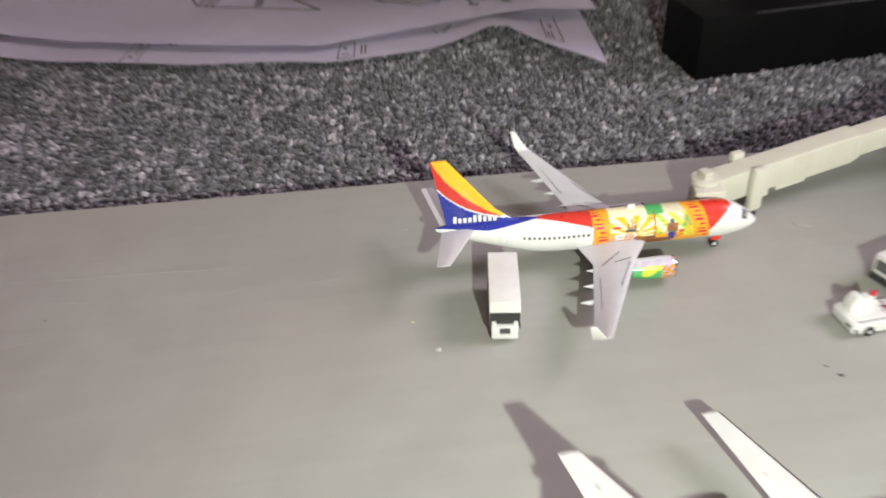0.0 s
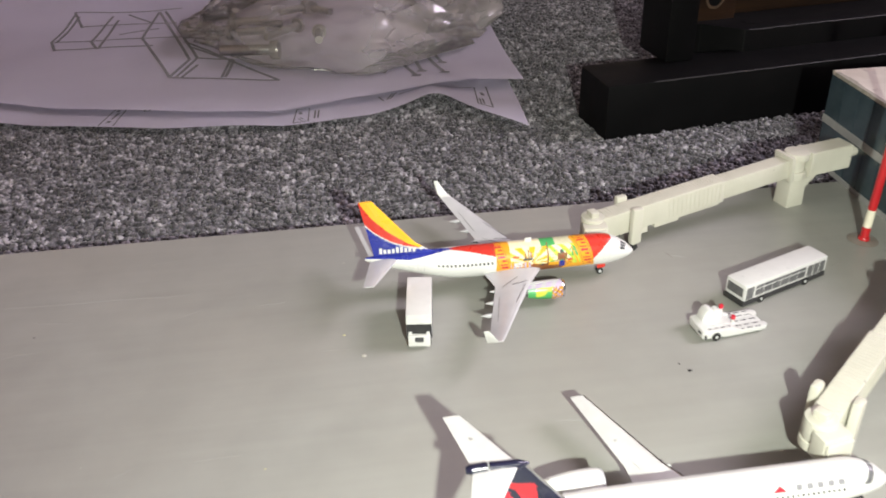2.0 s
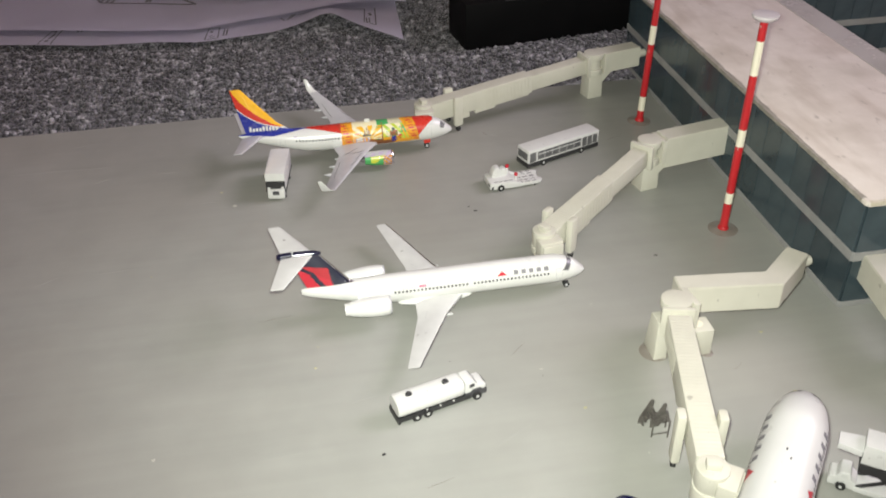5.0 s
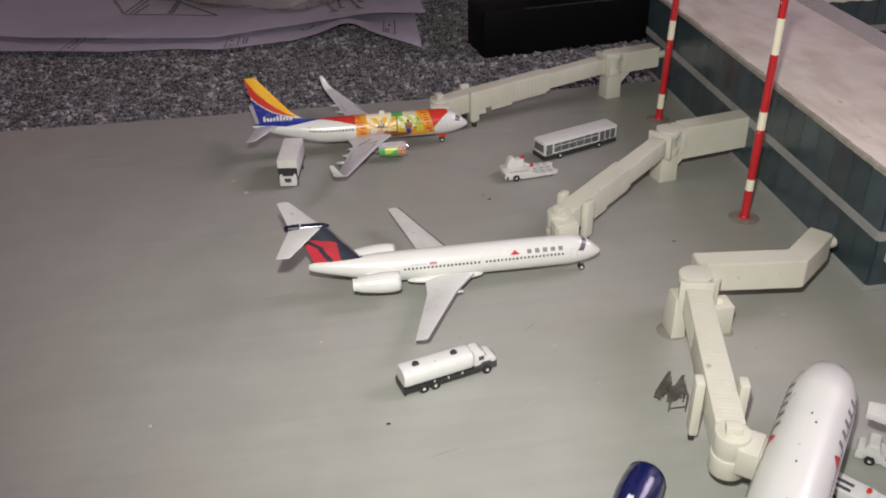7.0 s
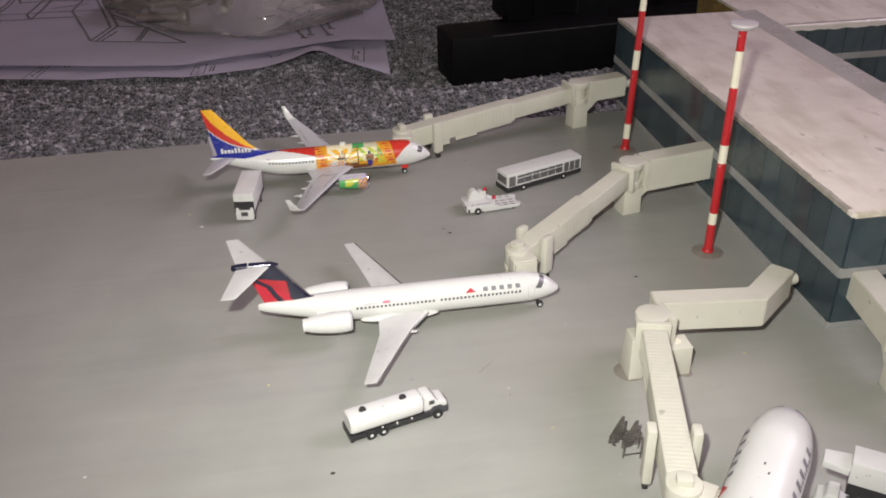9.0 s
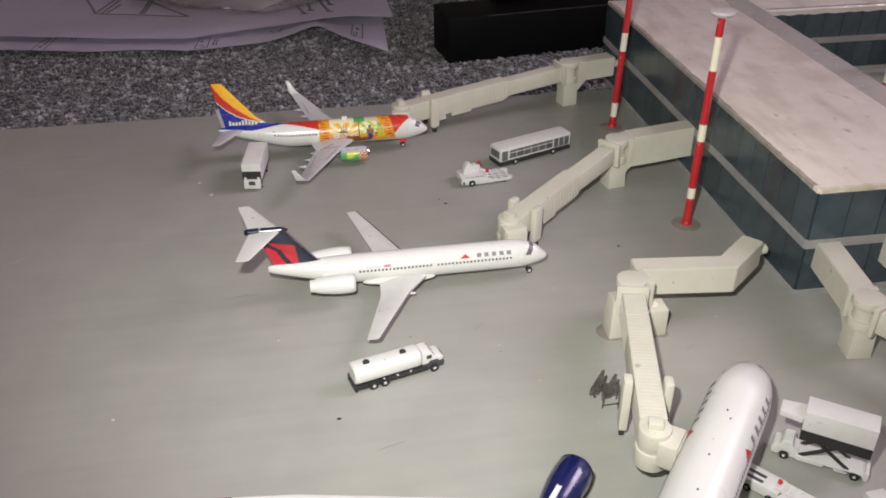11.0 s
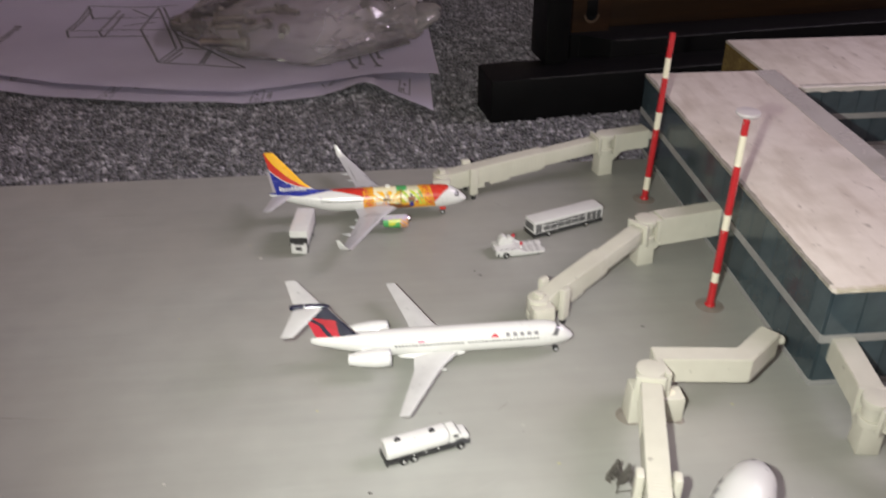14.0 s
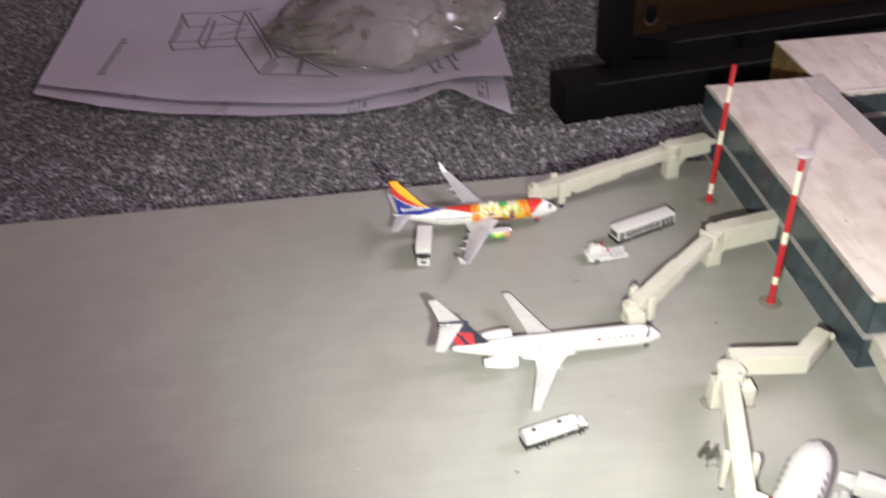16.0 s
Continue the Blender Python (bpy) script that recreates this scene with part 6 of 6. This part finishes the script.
def film_material(name):
    """Clear film: mostly see-through, a little milky, glossy where it is seen aslant and along its creases."""
    mat = bpy.data.materials.new(name)
    mat.use_nodes = True
    n, links = mat.node_tree.nodes, mat.node_tree.links
    n.remove(n["Principled BSDF"])
    clear, milk, shine, fresnel, coord, cloud, fade, relief = (n.new("ShaderNode" + k) for k in ("BsdfTransparent", "BsdfDiffuse", "BsdfGlossy", "Fresnel", "TexCoord", "TexNoise", "MapRange", "Bump"))
    creases = n.new("ShaderNodeTexVoronoi")
    creases.feature = "F1"
    creases.inputs["Scale"].default_value = 38
    links.new(coord.outputs["Object"], creases.inputs["Vector"])
    clear.inputs["Color"].default_value = (0.99, 0.985, 0.97, 1)
    milk.inputs["Color"].default_value = (0.92, 0.90, 0.86, 1)
    shine.inputs["Roughness"].default_value = 0.12
    fresnel.inputs["IOR"].default_value = 1.27
    cloud.inputs["Scale"].default_value, cloud.inputs["Detail"].default_value = 16, 4
    links.new(coord.outputs["Object"], cloud.inputs["Vector"])
    fade.inputs["From Min"].default_value, fade.inputs["From Max"].default_value = 0.35, 0.65
    fade.inputs["To Min"].default_value, fade.inputs["To Max"].default_value = 0.14, 0.36
    links.new(cloud.outputs["Fac"], fade.inputs["Value"])
    relief.inputs["Strength"].default_value, relief.inputs["Distance"].default_value = 0.45, 0.012
    links.new(creases.outputs["Distance"], relief.inputs["Height"])
    links.new(relief.outputs["Normal"], shine.inputs["Normal"])
    body, skin = n.new("ShaderNodeMixShader"), n.new("ShaderNodeMixShader")
    links.new(fade.outputs[0], body.inputs["Fac"])
    links.new(clear.outputs[0], body.inputs[1])
    haze, through_milk = n.new("ShaderNodeMixShader"), n.new("ShaderNodeBsdfTranslucent")
    through_milk.inputs["Color"].default_value = milk.inputs["Color"].default_value
    haze.inputs["Fac"].default_value = 0.4
    links.new(milk.outputs[0], haze.inputs[1])
    links.new(through_milk.outputs[0], haze.inputs[2])
    links.new(haze.outputs[0], body.inputs[2])
    gloss = n.new("ShaderNodeMath")
    gloss.inputs[1].default_value = 0.07
    links.new(fresnel.outputs[0], gloss.inputs[0])
    links.new(gloss.outputs[0], skin.inputs["Fac"])
    links.new(body.outputs[0], skin.inputs[1])
    links.new(shine.outputs[0], skin.inputs[2])
    links.new(skin.outputs[0], n["Material Output"].inputs["Surface"])
    return mat


BAG = film_material("clear_plastic_film")
bag = thing("plastic_bag", 73, 586, -4.0, 5, "crumpled clear plastic bag of fittings on the paper", "plastic bag")


def crumple(p, scale, depth):
    """Tilted facets with sharp borders, as in creased film."""
    q = p * scale
    c = noise.voronoi(q)[1][0]
    return depth * (noise.noise_vector(c * 3.1).dot(q - c) * 2.2 + noise.noise(c * 5.3))


bm = bmesh.new()
bmesh.ops.create_icosphere(bm, subdivisions=6, radius=1.0)
for v in bm.verts:
    p = v.co.copy()
    edge = 0.7 + 0.3 * abs(p.x) ** 2
    r = 0.98 - abs(noise.noise(p * 1.7 + Vector((3, 1, 0)))) * 0.10 + crumple(p, 1.9, 0.06) * edge + crumple(p, 4.2, 0.034) * edge + noise.noise(p * 9) * 0.008
    ear = max(0, p.dot(Vector((-0.92, -0.36, 0.15)).normalized()) - 0.93) / 0.07 + max(0, p.dot(Vector((0.97, -0.2, 0.1)).normalized()) - 0.94) / 0.06
    r += 0.12 * ear
    flat = 1.0 if p.z > 0 else 0.15
    v.co = Vector((p.x * 92 * r, p.y * 104 * r * (1 - 0.2 * abs(p.x)), 2.0 + p.z * 35 * r * flat * (1 - 0.25 * abs(p.x) ** 2) + 5 * ear))
part("film", bm, BAG, bag, "crinkled clear film", 20)
bm = bmesh.new()
cyl(bm, (-72, -58, 7.5), (-46, -66, 8.0), 2.8, seg=16, bevel=0.5)
cyl(bm, (-46, -66, 8.0), (-41.5, -67.4, 8.1), 5.0, seg=18, bevel=0.8)
part("bolt", bm, BOLT_METAL, bag, "thick zinc bolt", 40)
rng = random.Random(9)
for k in range(8):
    a = rng.uniform(0, math.pi)
    px, py, pz = rng.uniform(-62, 55), rng.uniform(-62, 50), rng.uniform(2.5, 8)
    way = Vector((math.cos(a), math.sin(a), rng.uniform(-0.1, 0.2)))
    L = rng.uniform(14, 30)
    bm = bmesh.new()
    c = Vector((px, py, pz))
    cyl(bm, c - way * L / 2, c + way * L / 2, 2.2, seg=10)
    cyl(bm, c + way * L / 2, c + way * (L / 2 + 2.2), 4.2, seg=12)
    part("bolt", bm, BOLT_METAL, bag, "zinc bolt", 40)

# ---- scratches and scuffs on the board ----
SCRATCH = material("pale_scratch", (0.37, 0.37, 0.345), 0.5, second=(0.32, 0.32, 0.30), scale=300)
SCUFF = material("dark_scuff", (0.16, 0.15, 0.13), 0.6, second=(0.24, 0.23, 0.20), scale=400)
rng = random.Random(31)
marks = [((-49.0, 289.0), (12.0, 287.0), 0.26, SCRATCH), ((-33.0, 279.0), (-22.0, 277.2), 0.35, SCRATCH), ((164.0, 285.2), (165.4, 282.2), 0.35, SCUFF), ((165.6, 283.0), (169.6, 281.4), 0.7, SCRATCH), ((-55.0, 323.2), (-48.0, 323.0), 0.9, SCRATCH)]
for k in range(46):
    x, y, a, length = rng.uniform(-130, 215), rng.uniform(80, 318), rng.gauss(0.12, 0.25), rng.uniform(2, 16)
    marks.append(((x, y), (x + length * math.cos(a), y + length * math.sin(a)), rng.uniform(0.08, 0.2), rng.choice((SCRATCH, SCRATCH, SCUFF))))
for a, b, wide, mat in marks:
    a, b = Vector((*a, 0)), Vector((*b, 0))
    side = Vector((-(b - a).y, (b - a).x, 0)).normalized()
    bm = bmesh.new()
    n = 8
    rings = []
    for k in range(n + 1):
        p = a.lerp(b, k / n) + side * rng.uniform(-0.25, 0.25)
        w = wide * (0.25 + 0.75 * math.sin(math.pi * k / n)) * rng.uniform(0.6, 1.2) / 2
        rings.append([p - side * w, p - side * w + Vector((0, 0, 0.03)), p + side * w + Vector((0, 0, 0.03)), p + side * w])
    loft(bm, rings)
    part("scratch" if mat is SCRATCH else "scuff", bm, mat, board)

# ---- crumbs and chips on the board ----
rng = random.Random(11)
specks = [(148.4, 225.3, 0.55, 1), (146.6, 228.5, 0.35, 1), (62.5, 246.8, 0.75, 0), (57.4, 257.5, 0.4, 2), (86.1, 152.0, 0.4, 2), (148.9, 138.9, 0.35, 0), (156.4, 121.7, 0.5, 2), (101.2, 115.8, 0.5, 1),
          (43.4, 125.3, 0.5, 0), (201.2, 185.5, 0.5, 1), (216.7, 141.6, 0.45, 2), (214.1, 116.6, 0.5, 2)]
for k in range(36):
    specks.append((rng.uniform(-120, 225), rng.uniform(70, 315), rng.uniform(0.12, 0.3), rng.choice((0, 0, 1, 2))))
for x, y, r, tone in specks:
    bm = bmesh.new()
    bmesh.ops.create_icosphere(bm, subdivisions=1, radius=r)
    for v in bm.verts:
        v.co = Vector((v.co.x * rng.uniform(0.8, 1.8), v.co.y * rng.uniform(0.6, 1.2), max(v.co.z * 0.5, -0.02)))
    ob = part("crumb", bm, (CRUMB_PALE, BLACK, CRUMB_YELLOW)[tone], None, smooth=60)
    ob.location = (x * MM, y * MM, 0)
    tagged(ob, ("tiny pale paint chip", "tiny dark crumb", "tiny yellow crumb")[tone] + " on the grey board", "crumb", "crumbs on the board")


# ---- carpet pile ----
def carpet_pile(x0, x1, y0, y1, pitch):
    r = np.random.RandomState(5)
    xs, ys = np.meshgrid(np.arange(x0, x1, pitch), np.arange(y0, y1, pitch))
    c = np.stack([xs.ravel(), ys.ravel()], 1) + r.uniform(-0.75, 0.75, (xs.size, 2)) * pitch * 0.6
    n = len(c)
    rad = pitch * r.uniform(0.38, 0.78, n)
    high = r.uniform(0.7, 2.3, n)
    spin = r.uniform(0, np.pi, n)
    squash = r.uniform(0.55, 1.0, n)
    verts = np.zeros((n, 11, 3))
    for k in range(5):
        a = spin + 2 * np.pi * k / 5
        for row, (scale, z) in enumerate(((0.85, -0.6), (1.0, 0.55))):
            lx, ly = np.cos(a) * rad * scale, np.sin(a) * rad * scale * squash
            verts[:, row * 5 + k, 0] = c[:, 0] + lx * np.cos(spin) - ly * np.sin(spin)
            verts[:, row * 5 + k, 1] = c[:, 1] + lx * np.sin(spin) + ly * np.cos(spin)
            verts[:, row * 5 + k, 2] = -11.4 + high * z
    verts[:, 10, :2] = c + r.uniform(-0.3, 0.3, (n, 2)) * rad[:, None]
    verts[:, 10, 2] = -11.4 + high
    tri = []
    for k in range(5):
        j = (k + 1) % 5
        tri += [(k, j, 5 + j), (k, 5 + j, 5 + k), (5 + k, 5 + j, 10)]
    tri = (np.array(tri)[None] + np.arange(n)[:, None, None] * 11).reshape(-1, 3)
    mesh = bpy.data.meshes.new("carpet_pile")
    mesh.vertices.add(n * 11)
    mesh.vertices.foreach_set("co", (verts * MM).ravel())
    mesh.loops.add(len(tri) * 3)
    mesh.loops.foreach_set("vertex_index", tri.ravel())
    mesh.polygons.add(len(tri))
    mesh.polygons.foreach_set("loop_start", np.arange(len(tri)) * 3)
    mesh.update(calc_edges=True)
    mesh.validate()
    mesh.materials.append(PILE)
    mesh.shade_smooth()
    ob = new("carpet_pile", mesh)
    return tagged(ob, "dense speckled grey carpet tufts", "carpet", kind="stuff")


carpet_pile(-330, 300, 325, 800, 2.3)
